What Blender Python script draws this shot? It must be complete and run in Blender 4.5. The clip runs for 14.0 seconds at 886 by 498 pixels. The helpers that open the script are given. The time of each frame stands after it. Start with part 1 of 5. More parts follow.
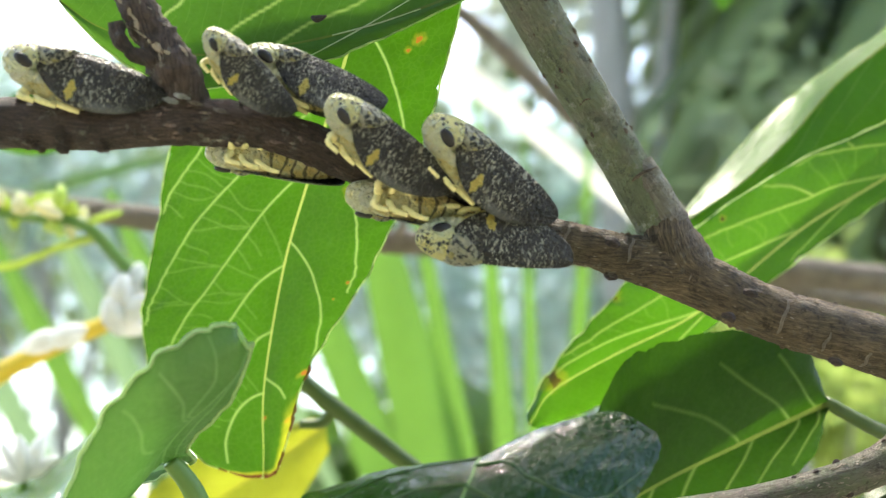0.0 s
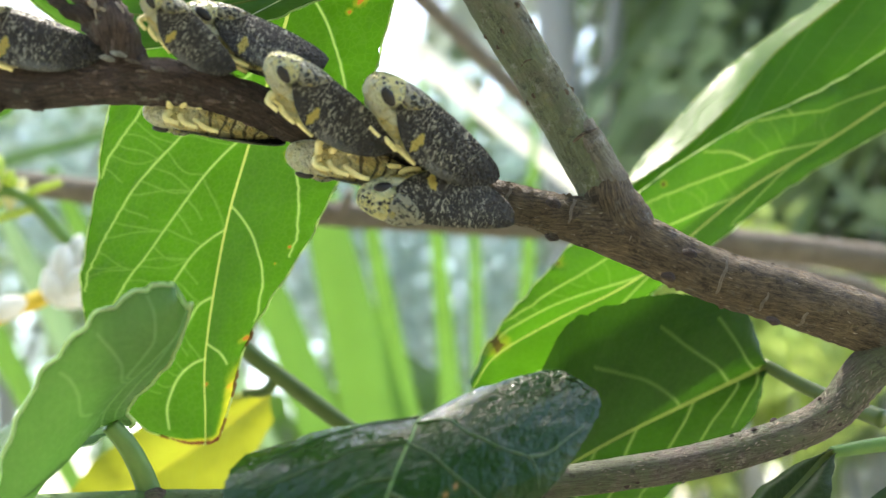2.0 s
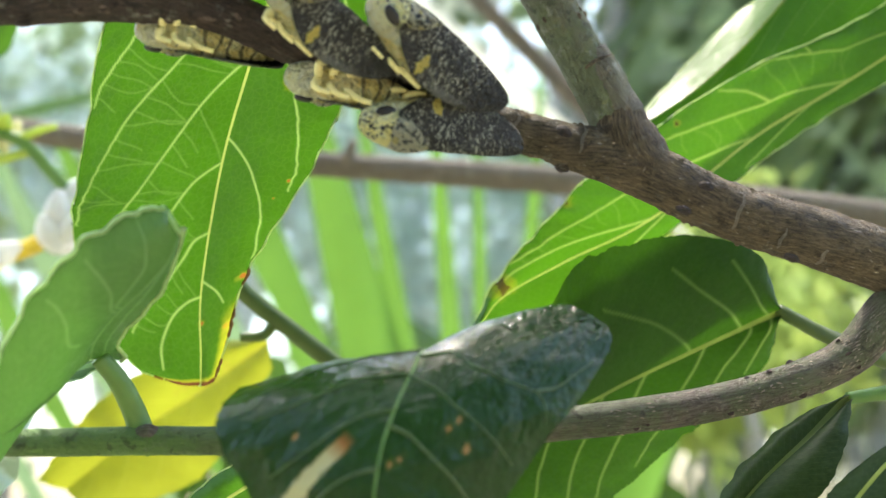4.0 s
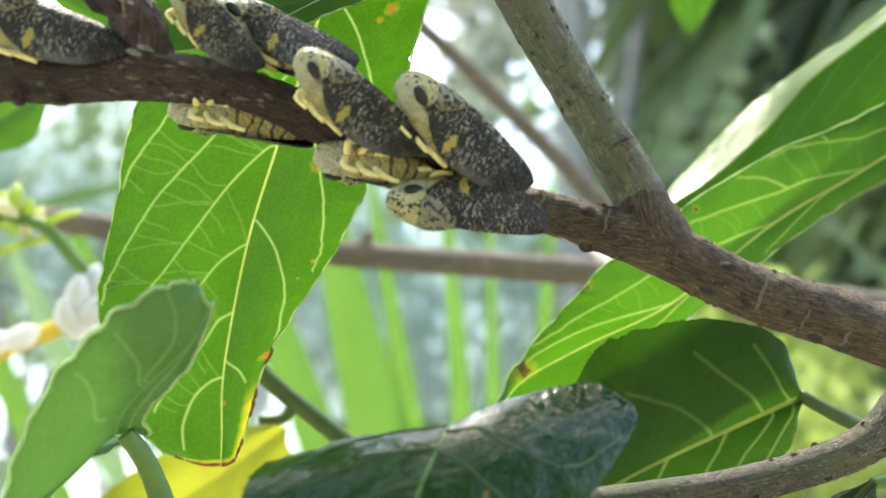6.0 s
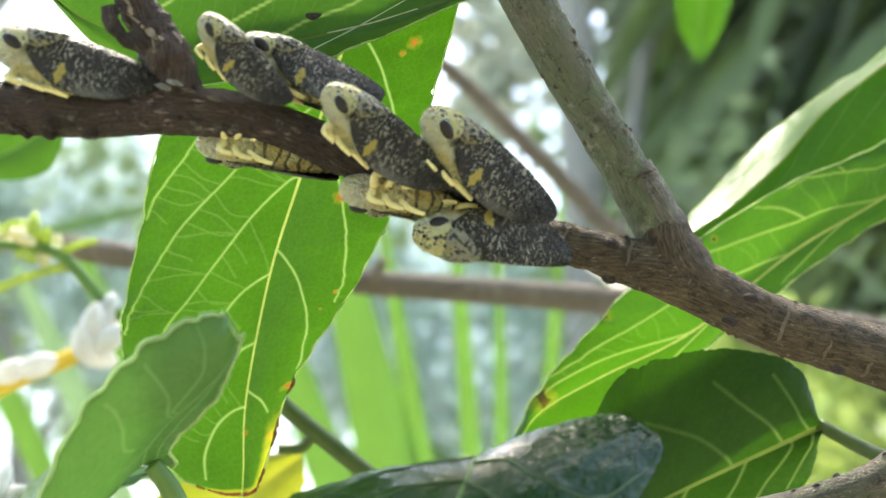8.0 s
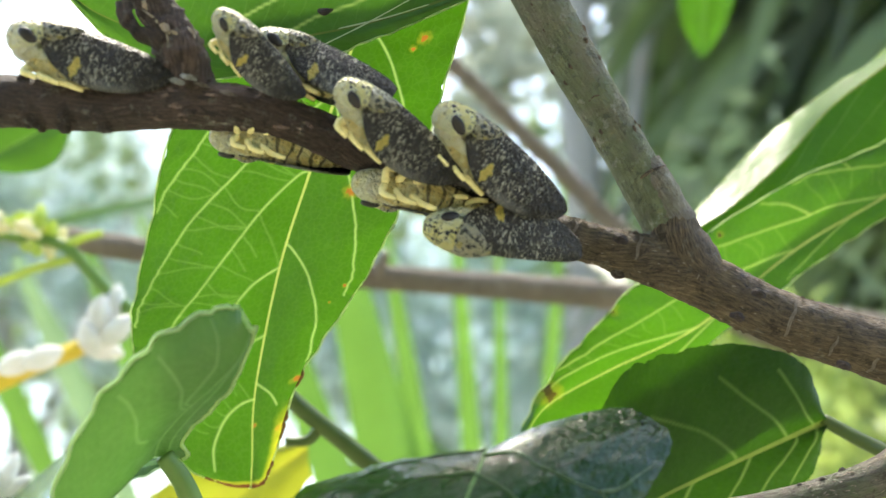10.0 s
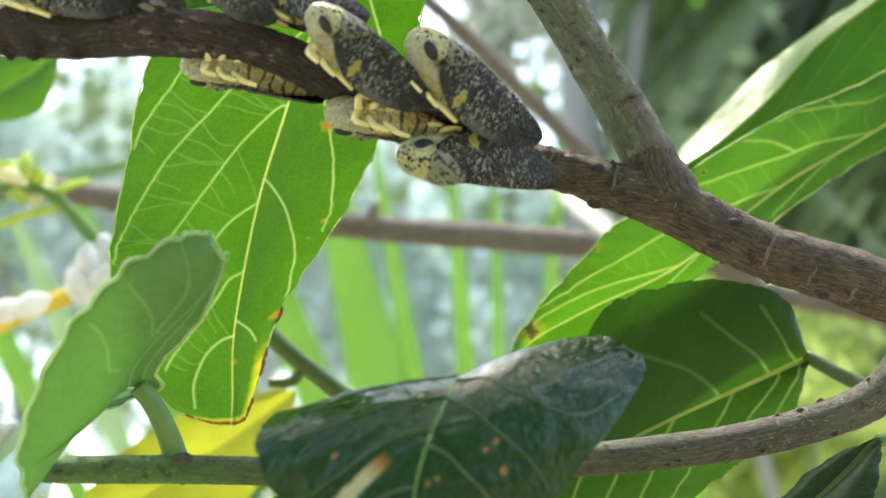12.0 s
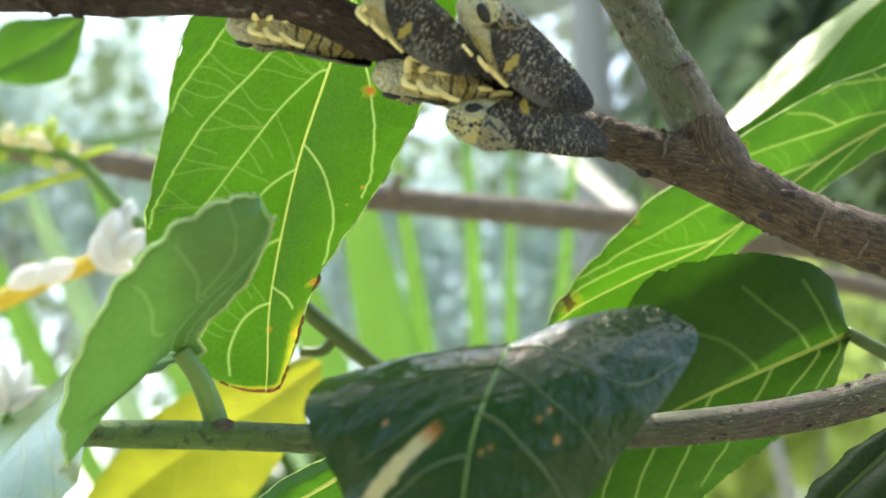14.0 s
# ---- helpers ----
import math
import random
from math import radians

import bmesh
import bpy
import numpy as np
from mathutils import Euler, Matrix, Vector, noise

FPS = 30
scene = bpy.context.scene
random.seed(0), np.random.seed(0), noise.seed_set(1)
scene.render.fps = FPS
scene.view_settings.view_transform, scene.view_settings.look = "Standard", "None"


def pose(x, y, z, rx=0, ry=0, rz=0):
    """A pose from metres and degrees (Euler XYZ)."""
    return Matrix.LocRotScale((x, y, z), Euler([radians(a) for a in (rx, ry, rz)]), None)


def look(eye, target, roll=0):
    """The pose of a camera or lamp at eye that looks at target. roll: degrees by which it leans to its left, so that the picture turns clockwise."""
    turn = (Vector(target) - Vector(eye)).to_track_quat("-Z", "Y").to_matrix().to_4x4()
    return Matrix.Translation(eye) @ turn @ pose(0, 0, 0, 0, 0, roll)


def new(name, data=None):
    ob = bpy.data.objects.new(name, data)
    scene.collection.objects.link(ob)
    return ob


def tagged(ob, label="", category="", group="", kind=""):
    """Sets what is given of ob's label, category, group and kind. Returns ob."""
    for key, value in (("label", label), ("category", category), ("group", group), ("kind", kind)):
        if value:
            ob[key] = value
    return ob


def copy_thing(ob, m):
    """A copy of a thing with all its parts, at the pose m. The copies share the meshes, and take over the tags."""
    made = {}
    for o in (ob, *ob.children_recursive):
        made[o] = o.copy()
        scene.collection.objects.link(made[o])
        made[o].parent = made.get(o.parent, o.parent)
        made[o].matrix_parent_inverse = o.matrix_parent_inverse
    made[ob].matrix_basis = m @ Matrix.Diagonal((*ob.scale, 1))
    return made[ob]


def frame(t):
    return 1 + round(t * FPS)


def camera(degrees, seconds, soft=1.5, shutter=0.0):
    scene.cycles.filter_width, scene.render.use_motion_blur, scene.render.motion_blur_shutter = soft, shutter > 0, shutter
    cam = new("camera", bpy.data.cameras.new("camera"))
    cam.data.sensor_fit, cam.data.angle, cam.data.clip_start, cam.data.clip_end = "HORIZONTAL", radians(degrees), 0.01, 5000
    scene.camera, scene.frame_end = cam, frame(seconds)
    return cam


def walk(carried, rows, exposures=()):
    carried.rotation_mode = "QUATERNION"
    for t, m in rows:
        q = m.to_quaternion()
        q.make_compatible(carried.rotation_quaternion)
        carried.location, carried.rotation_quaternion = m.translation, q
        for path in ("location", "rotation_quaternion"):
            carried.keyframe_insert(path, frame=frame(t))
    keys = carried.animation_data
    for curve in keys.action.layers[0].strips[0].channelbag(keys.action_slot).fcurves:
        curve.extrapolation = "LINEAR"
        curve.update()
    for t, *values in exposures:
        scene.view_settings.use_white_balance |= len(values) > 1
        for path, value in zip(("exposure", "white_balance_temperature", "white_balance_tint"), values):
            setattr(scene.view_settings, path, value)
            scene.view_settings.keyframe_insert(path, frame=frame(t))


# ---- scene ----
# ---- camera and its path: millimetres round the branch, which hangs BASE above the ground ----
BASE = 1.3


TILT = 14.0   # degrees by which the first view looks up; y runs along that view


def mm(p):
    """Millimetres round the branch, along the first view, to world metres."""
    c, s = math.cos(radians(TILT)), math.sin(radians(TILT))
    return Vector((p[0], p[1] * c - p[2] * s, p[1] * s + p[2] * c)) / 1000 + Vector((0, 0, BASE))


def metres(p):
    return Vector(p) / 1000


cam = camera(40, 14.0, soft=1.3)
cam.data.dof.use_dof = True
cam.data.dof.focus_distance = 0.143
cam.data.dof.aperture_fstop = 24.0
PATH = [
    (0, (0.00, -131.88, 0.00), (-0.00, -0.00, 0.00), -0.05),
    (0.5, (-0.48, -132.40, 0.51), (-0.62, -0.52, 0.89), -0.09),
    (1, (-1.61, -131.92, 0.35), (-0.30, -0.05, 0.54), -0.08),
    (1.5, (-1.59, -132.87, -0.08), (0.69, -1.02, 0.71), -0.45),
    (2, (0.70, -131.72, -2.25), (6.34, 0.02, -4.31), -0.78),
    (2.5, (1.56, -129.48, -3.94), (8.31, 2.12, -9.13), -0.59),
    (3, (0.02, -127.44, -4.24), (5.63, 4.13, -11.29), -0.16),
    (5.5, (2.15, -126.41, -9.66), (7.27, 5.36, -7.77), -0.23),
    (6, (-0.92, -127.20, -8.48), (3.25, 4.52, -3.47), 0.33),
    (6.5, (-1.79, -127.69, -8.24), (2.39, 3.98, -2.20), 0.62),
    (7, (-3.15, -127.45, -8.78), (0.17, 4.27, -3.39), 0.61),
    (7.5, (-2.26, -127.60, -8.56), (1.66, 4.07, -2.41), 0.43),
    (8, (-3.11, -128.29, -7.77), (0.52, 3.31, -0.12), 0.39),
    (10.5, (-4.46, -129.49, -8.05), (-0.73, 2.16, -1.16), 0.70),
    (11, (-3.44, -129.84, -8.68), (-0.54, 1.85, -2.25), 0.54),
    (11.5, (-2.46, -129.42, -10.12), (0.59, 2.34, -5.56), 0.56),
    (12, (-1.43, -128.22, -11.53), (2.24, 3.57, -8.34), 0.47),
    (12.5, (-3.49, -127.01, -12.56), (-0.33, 4.77, -8.62), 0.75),
    (13, (-3.12, -128.20, -10.50), (-0.53, 3.54, -5.12), 0.85),
    (13.5, (-6.86, -126.40, -11.77), (-5.86, 5.47, -12.20), 1.34),
    (14, (-5.63, -126.13, -12.60), (-2.61, 5.72, -11.95), 1.35),
]
walk(cam, [(t, look(mm(eye), mm(target), roll)) for t, eye, target, roll in PATH],
     exposures=[(0, 2.58, 6850, 6), (3, 2.5, 6850, 6), (6, 2.58, 6850, 6), (14, 2.5, 6850, 6)])

# ---- sky and sun ----
SUN_ELEVATION, SUN_AZIMUTH = 66.0, -12.0   # degrees; azimuth from +y (ahead) towards +x
world = bpy.data.worlds.new("sky")
scene.world = world
world.use_nodes = True
sky = world.node_tree.nodes.new("ShaderNodeTexSky")
sky.sky_type, sky.sun_disc = "NISHITA", False
sky.dust_density = 2.5
sky.sun_elevation, sky.sun_rotation = radians(SUN_ELEVATION), radians(SUN_AZIMUTH)
background = world.node_tree.nodes["Background"]
background.inputs["Strength"].default_value = 0.15
world.node_tree.links.new(sky.outputs[0], background.inputs["Color"])
sun_data = bpy.data.lights.new("sun", "SUN")
sun_data.energy, sun_data.angle, sun_data.color = 1.25, radians(4.0), (1.0, 0.95, 0.86)
sun = new("sun", sun_data)
sun_way = Vector((math.sin(radians(SUN_AZIMUTH)) * math.cos(radians(SUN_ELEVATION)),
                  math.cos(radians(SUN_AZIMUTH)) * math.cos(radians(SUN_ELEVATION)),
                  math.sin(radians(SUN_ELEVATION))))
sun.matrix_world = look(Vector((0, 0, 3)) + sun_way, Vector((0, 0, 3)))


# ---- materials ----
class Nodes:
    """Short names for building a node material."""

    def __init__(self, name):
        self.mat = bpy.data.materials.new(name)
        self.mat.use_nodes = True
        self.tree = self.mat.node_tree
        self.tree.nodes.clear()
        self.out = self.add("ShaderNodeOutputMaterial")

    def add(self, kind, **values):
        node = self.tree.nodes.new(kind)
        for key, value in values.items():
            setattr(node, key, value)
        return node

    def put(self, value, socket):
        if isinstance(value, bpy.types.NodeSocket):
            self.tree.links.new(value, socket)
        elif isinstance(value, tuple) and len(value) == 3 and socket.type == "RGBA":
            socket.default_value = (*value, 1)
        else:
            socket.default_value = value

    def coords(self, kind="Object"):
        return self.add("ShaderNodeTexCoord").outputs[kind]

    def stretch(self, vector, scale, turn=(0, 0, 0)):
        node = self.add("ShaderNodeMapping")
        self.put(vector, node.inputs["Vector"])
        node.inputs["Scale"].default_value = scale
        node.inputs["Rotation"].default_value = turn
        return node.outputs[0]

    def noise(self, vector, scale, detail=3.0, rough=0.55, distort=0.0):
        node = self.add("ShaderNodeTexNoise")
        self.put(vector, node.inputs["Vector"])
        for key, value in (("Scale", scale), ("Detail", detail), ("Roughness", rough), ("Distortion", distort)):
            node.inputs[key].default_value = value
        return node.outputs["Fac"]

    def voronoi(self, vector, scale, feature="F1", out="Distance", jitter=1.0):
        node = self.add("ShaderNodeTexVoronoi", feature=feature)
        self.put(vector, node.inputs["Vector"])
        node.inputs["Scale"].default_value = scale
        node.inputs["Randomness"].default_value = jitter
        return node.outputs[out]

    def ramp(self, fac, low, high, a=0.0, b=1.0):
        node = self.add("ShaderNodeMapRange", clamp=True)
        for value, key in ((fac, "Value"), (low, "From Min"), (high, "From Max"), (a, "To Min"), (b, "To Max")):
            self.put(value, node.inputs[key])
        return node.outputs[0]

    def mix(self, fac, a, b, blend="MIX"):
        node = self.add("ShaderNodeMix", data_type="RGBA", blend_type=blend)
        self.put(fac, node.inputs[0])
        self.put(a, node.inputs[6])
        self.put(b, node.inputs[7])
        return node.outputs[2]

    def math(self, kind, a, b=0.0):
        node = self.add("ShaderNodeMath", operation=kind)
        self.put(a, node.inputs[0])
        self.put(b, node.inputs[1])
        return node.outputs[0]

    def bump(self, height, distance, strength=1.0):
        node = self.add("ShaderNodeBump")
        self.put(height, node.inputs["Height"])
        node.inputs["Distance"].default_value = distance
        node.inputs["Strength"].default_value = strength
        return node.outputs[0]

    def surface(self, color, rough=0.5, normal=None, **more):
        node = self.add("ShaderNodeBsdfPrincipled")
        self.put(color, node.inputs["Base Color"])
        self.put(rough, node.inputs["Roughness"])
        if normal is not None:
            self.put(normal, node.inputs["Normal"])
        for key, value in more.items():
            self.put(value, node.inputs[key.replace("_", " ")])
        return node.outputs[0]

    def done(self, shader):
        self.tree.links.new(shader, self.out.inputs["Surface"])
        return self.mat


def leaf_material(name, face, through_light, share=0.5, rough=0.4, spots=(), veinlets=0.5, relief=0.12, specular=0.5, patch=0.0, burn=False,
                  veins=6.0, slant=0.28, bend=0.08, vein_width=0.05, vein_glow=0.8, vein_face=(0.42, 0.5, 0.16), vein_through=(0.8, 0.92, 0.28), scar=None, pebble=0.0, spot_tone=(0.12, 0.045, 0.018), rung=0.4, cells=0.1, inlay=0.85, halo_share=0.4, spot_glow=(0.30, 0.11, 0.014)):
    """A leaf blade. UV "grain": x along the midrib and y across it, in millimetres; UV "form": 0 to 1 along, -1 to 1 across.
    spots: (along, across, size) of scorched spots, in millimetres; scar: a dry mined streak from one such place to another."""
    n = Nodes(name)
    uv = n.add("ShaderNodeUVMap", uv_map="grain").outputs[0]
    form = n.add("ShaderNodeSeparateXYZ")
    n.put(n.add("ShaderNodeUVMap", uv_map="form").outputs[0], form.inputs[0])
    s, a = form.outputs[0], n.math("ABSOLUTE", form.outputs[1])
    half = n.math("GREATER_THAN", form.outputs[1], 0.0)
    bow = n.math("ADD", n.math("MULTIPLY", a, slant), n.math("MULTIPLY", n.math("POWER", a, 2.4), bend))
    jog = n.math("MULTIPLY", n.math("SUBTRACT", n.noise(uv, 0.12, 2), 0.5), 0.05)
    phase = n.math("MULTIPLY", n.math("SUBTRACT", n.math("ADD", s, jog), bow), veins)
    phase = n.math("ADD", phase, n.math("MULTIPLY", half, 0.37))
    off = n.math("ABSOLUTE", n.math("SUBTRACT", n.math("FRACT", phase), 0.5))
    width = n.math("MULTIPLY", n.math("SUBTRACT", 1.15, a), vein_width)
    width = n.math("MULTIPLY", width, n.ramp(a, 0.02, 0.3, 0.4, 1.0))
    vein = n.math("SUBTRACT", 1.0, n.ramp(off, n.math("MULTIPLY", width, 0.45), width))
    vein = n.math("MULTIPLY", vein, n.ramp(a, 0.8, 0.98, 1.0, 0.0))
    fine = n.noise(uv, 1.6, 4)
    wide = n.noise(uv, 0.07, 3, 0.6)
    warp = n.add("ShaderNodeVectorMath", operation="ADD")
    n.put(uv, warp.inputs[0])
    shake = n.add("ShaderNodeTexNoise")
    n.put(uv, shake.inputs["Vector"])
    shake.inputs["Scale"].default_value = 0.5
    n.put(shake.outputs["Color"], warp.inputs[1])
    cell = n.math("FLOOR", n.math("ADD", phase, 0.5))
    rungs = n.math("ADD", n.math("MULTIPLY", s, 26.0), n.math("ADD", n.math("MULTIPLY", cell, 0.37), n.math("ADD", n.math("MULTIPLY", a, 5.0), n.math("MULTIPLY", n.noise(uv, 0.2, 1), 0.8))))
    rungs = n.math("ABSOLUTE", n.math("SUBTRACT", n.math("FRACT", rungs), 0.5))
    net = n.ramp(rungs, 0.02, 0.06, 1.0, 0.0)
    small = n.ramp(n.voronoi(warp.outputs[0], 1.1, "DISTANCE_TO_EDGE"), 0.02, 0.12, 1.0, 0.0)
    web = n.math("MULTIPLY", n.math("ADD", n.math("MULTIPLY", net, rung), n.math("MULTIPLY", small, cells)), veinlets)
    lighter = tuple(min(1, c * 1.5 + 0.03) for c in face)
    darker = tuple(c * 0.62 for c in face)
    color = n.mix(n.ramp(wide, 0.3, 0.7), darker, face)
    color = n.mix(n.ramp(fine, 0.35, 0.75, 0.0, 0.3), color, lighter)
    color = n.mix(n.math("MULTIPLY", web, 0.4), color, lighter)
    color = n.mix(n.math("MULTIPLY", vein, vein_glow), color, vein_face)
    thr_l = tuple(c * 0.45 + v * 0.55 for c, v in zip(through_light, vein_through))
    thr_d = tuple(c * 0.72 for c in through_light)
    glow = n.mix(n.ramp(wide, 0.3, 0.7), thr_d, through_light)
    glow = n.mix(n.ramp(fine, 0.3, 0.8, 0.0, 0.25), glow, thr_d)
    glow = n.mix(web, glow, thr_l)
    glow = n.mix(n.math("MULTIPLY", vein, vein_glow), glow, vein_through)
    inlaid = n.add("ShaderNodeSeparateXYZ")
    n.put(n.add("ShaderNodeUVMap", uv_map="vein").outputs[0], inlaid.inputs[0])
    inlaid = inlaid.outputs[0]
    color = n.mix(n.math("MULTIPLY", inlaid, inlay), color, vein_face)
    glow = n.mix(n.math("MULTIPLY", inlaid, inlay), glow, vein_through)
    if patch:
        stain = n.ramp(n.noise(uv, 0.16, 5, 0.65, 0.4), 0.62, 0.7, 0.0, patch)
        color = n.mix(stain, color, (0.22, 0.16, 0.05))
        glow = n.mix(stain, glow, (0.45, 0.3, 0.05))
    for along, across, size in spots:
        away = n.add("ShaderNodeVectorMath", operation="DISTANCE")
        n.put(uv, away.inputs[0])
        away.inputs[1].default_value = (along, across, 0)
        d = n.math("ADD", away.outputs["Value"], n.math("MULTIPLY", n.math("SUBTRACT", n.noise(uv, 0.9, 4), 0.5), size * 2.6))
        halo = n.ramp(d, size * 0.6, size * 1.7, halo_share, 0.0)
        core = n.ramp(d, size * 0.55, size * 0.8, 1.0, 0.0)
        color = n.mix(core, n.mix(halo, color, (0.22, 0.2, 0.04)), spot_tone)
        glow = n.mix(core, n.mix(halo, glow, (0.34, 0.3, 0.02)), spot_glow)
    if burn:
        rough_edge = n.math("ADD", a, n.math("MULTIPLY", n.math("SUBTRACT", n.noise(uv, 0.7, 4), 0.5), 0.35))
        low = n.math("ADD", s, n.math("MULTIPLY", n.math("SUBTRACT", n.noise(uv, 0.6, 4), 0.5), 0.05))
        dry = n.math("MAXIMUM", n.math("MULTIPLY", n.math("MULTIPLY", n.ramp(rough_edge, 0.6, 0.95, 0.0, 0.9), half), n.ramp(low, 0.72, 0.8)), n.ramp(low, 0.945, 0.975, 0.0, 0.8))
        brown = n.math("MAXIMUM", n.math("MULTIPLY", n.math("MULTIPLY", n.ramp(rough_edge, 0.96, 1.02), half), n.ramp(low, 0.72, 0.8)), n.ramp(low, 0.968, 0.98))
        color = n.mix(brown, n.mix(dry, color, (0.26, 0.27, 0.04)), (0.09, 0.04, 0.018))
        glow = n.mix(brown, n.mix(dry, glow, (0.42, 0.42, 0.02)), (0.10, 0.03, 0.01))
    if scar:
        (x0, y0), (x1, y1), size = scar
        long = math.hypot(x1 - x0, y1 - y0)
        turn = n.stretch(uv, (1, 1, 1))
        place = turn.node
        place.vector_type = "TEXTURE"
        place.inputs["Location"].default_value = (x0, y0, 0)
        place.inputs["Rotation"].default_value = (0, 0, math.atan2(y1 - y0, x1 - x0))
        axes = n.add("ShaderNodeSeparateXYZ")
        n.put(turn, axes.inputs[0])
        beside = n.math("ADD", n.math("ABSOLUTE", axes.outputs[1]), n.math("MULTIPLY", n.math("SUBTRACT", n.noise(uv, 0.8, 4), 0.5), size * 1.3))
        mark = n.math("MULTIPLY", n.ramp(beside, size * 0.7, size, 1.0, 0.0),
                      n.math("MULTIPLY", n.ramp(axes.outputs[0], -0.4, 0.4), n.ramp(axes.outputs[0], long - 0.6, long + 0.3, 1.0, 0.0)))
        color = n.mix(mark, color, n.mix(n.ramp(axes.outputs[0], long - 2.2, long - 0.6), (0.52, 0.46, 0.24), (0.33, 0.13, 0.04)))
    height = n.math("SUBTRACT", n.noise(uv, 0.5, 3), n.math("ADD", n.math("MULTIPLY", web, 0.5), n.math("MULTIPLY", vein, 1.2 if vein_glow else 0.0)))
    if pebble:
        height = n.math("ADD", height, n.math("MULTIPLY", n.noise(uv, 1.5, 2), pebble))
    normal = n.bump(height, relief / 1000)
    shiny = n.ramp(n.noise(uv, 0.9, 4), 0.3, 0.75, rough * 0.8, min(1, rough * 1.35))
    front = n.surface(color, shiny, normal, Specular_IOR_Level=specular)
    back = n.add("ShaderNodeBsdfTranslucent")
    n.put(glow, back.inputs["Color"])
    n.put(normal, back.inputs["Normal"])
    both = n.add("ShaderNodeMixShader")
    both.inputs[0].default_value = share
    n.tree.links.new(front, both.inputs[1])
    n.tree.links.new(back.outputs[0], both.inputs[2])
    return n.done(both.outputs[0])


def thin_material(name, face, through_light, share=0.45, rough=0.5, scale=300.0, relief=0.0002):
    """A plain fleshy green: veins, stalks, buds and far leaves."""
    n = Nodes(name)
    p = n.coords()
    grain = n.noise(p, scale, 3)
    tone = n.add("ShaderNodeObjectInfo").outputs["Random"]
    island = n.add("ShaderNodeNewGeometry").outputs["Random Per Island"]
    vary = n.math("ADD", n.math("MULTIPLY", grain, 0.5), n.math("MULTIPLY", island, 0.5))
    color = n.mix(n.ramp(vary, 0.2, 0.8), tuple(c * 0.6 for c in face), tuple(min(1, c * 1.35) for c in face))
    color = n.mix(n.math("MULTIPLY", tone, 0.15), color, (0.3, 0.3, 0.1))
    glow = n.mix(n.ramp(vary, 0.2, 0.8), tuple(c * 0.65 for c in through_light), through_light)
    front = n.surface(color, rough, n.bump(grain, relief))
    back = n.add("ShaderNodeBsdfTranslucent")
    n.put(glow, back.inputs["Color"])
    both = n.add("ShaderNodeMixShader")
    both.inputs[0].default_value = share
    n.tree.links.new(front, both.inputs[1])
    n.tree.links.new(back.outputs[0], both.inputs[2])
    return n.done(both.outputs[0])


def bark_material(name, base, dark, moss, moss_amount, lichen=0.25, ridge=1.0):
    """Bark: along the limb runs x of the UV, round it y, in millimetres."""
    n = Nodes(name)
    uv = n.coords("UV")
    p = n.coords()
    streak = n.noise(n.stretch(uv, (0.55, 3.2, 1)), 1.0, 6, 0.75, 0.6)
    blot = n.noise(p, 180, 4, 0.6)
    grain = n.noise(p, 1500, 3)
    crack = n.ramp(n.math("ABSOLUTE", n.math("SUBTRACT", n.noise(n.stretch(uv, (0.2, 1.9, 1)), 1.0, 5, 0.65, 0.4), 0.5)), 0.0, 0.04, 1.0, 0.0)
    color = n.mix(n.ramp(streak, 0.38, 0.64), dark, base)
    color = n.mix(n.ramp(blot, 0.5, 0.75, 0.0, 0.6), color, tuple(c * 1.4 for c in base))
    color = n.mix(n.ramp(n.noise(p, 90, 4, 0.7), 0.62 - 0.4 * moss_amount, 0.72 - 0.35 * moss_amount, 0.0, min(1, moss_amount * 1.5)), color, moss)
    color = n.mix(n.ramp(n.noise(p, 420, 4, 0.7), 0.58, 0.68, 0.0, lichen), color, (0.5, 0.47, 0.4))
    color = n.mix(n.ramp(n.noise(p, 650, 4, 0.7), 0.36, 0.44, 0.6, 0.0), color, tuple(c * 0.4 for c in dark))
    color = n.mix(n.ramp(n.noise(p, 60, 5, 0.7), 0.66, 0.7, 0.0, lichen * 1.6), color, (0.45, 0.44, 0.41))
    color = n.mix(n.math("MULTIPLY", crack, 0.55 * ridge), color, tuple(c * 0.45 for c in dark))
    height = n.math("ADD", n.math("MULTIPLY", streak, ridge), n.math("SUBTRACT", n.math("MULTIPLY", grain, 0.6), n.math("MULTIPLY", crack, 0.7 * ridge)))
    return n.done(n.surface(color, n.ramp(streak, 0.3, 0.7, 0.6, 0.9), n.bump(height, 0.0021)))


GREEN_A = leaf_material("backlit leaf underside", (0.032, 0.085, 0.009), (0.041, 0.136, 0.002), 0.6, 0.5, inlay=0.5,
                        burn=True, spots=((58.1, 6.2, 0.6), (65.2, 4.8, 0.7), (62.5, 0.4, 0.4), (29.6, 6.5, 0.75), (8.5, 8.8, 0.6), (10, 7.9, 0.35), (42.9, 9.8, 0.25), (45.5, 8.2, 0.2)),
                        veinlets=0.9, rung=0.0, cells=0.06, vein_glow=0.0, vein_face=(0.26, 0.33, 0.10), vein_through=(0.42, 0.58, 0.16))
GREEN_TOP = leaf_material("shaded leaf underside", (0.05, 0.12, 0.02), (0.06, 0.17, 0.008), 0.5, 0.5, veinlets=0.35, vein_glow=0.0, vein_through=(0.3, 0.42, 0.12))
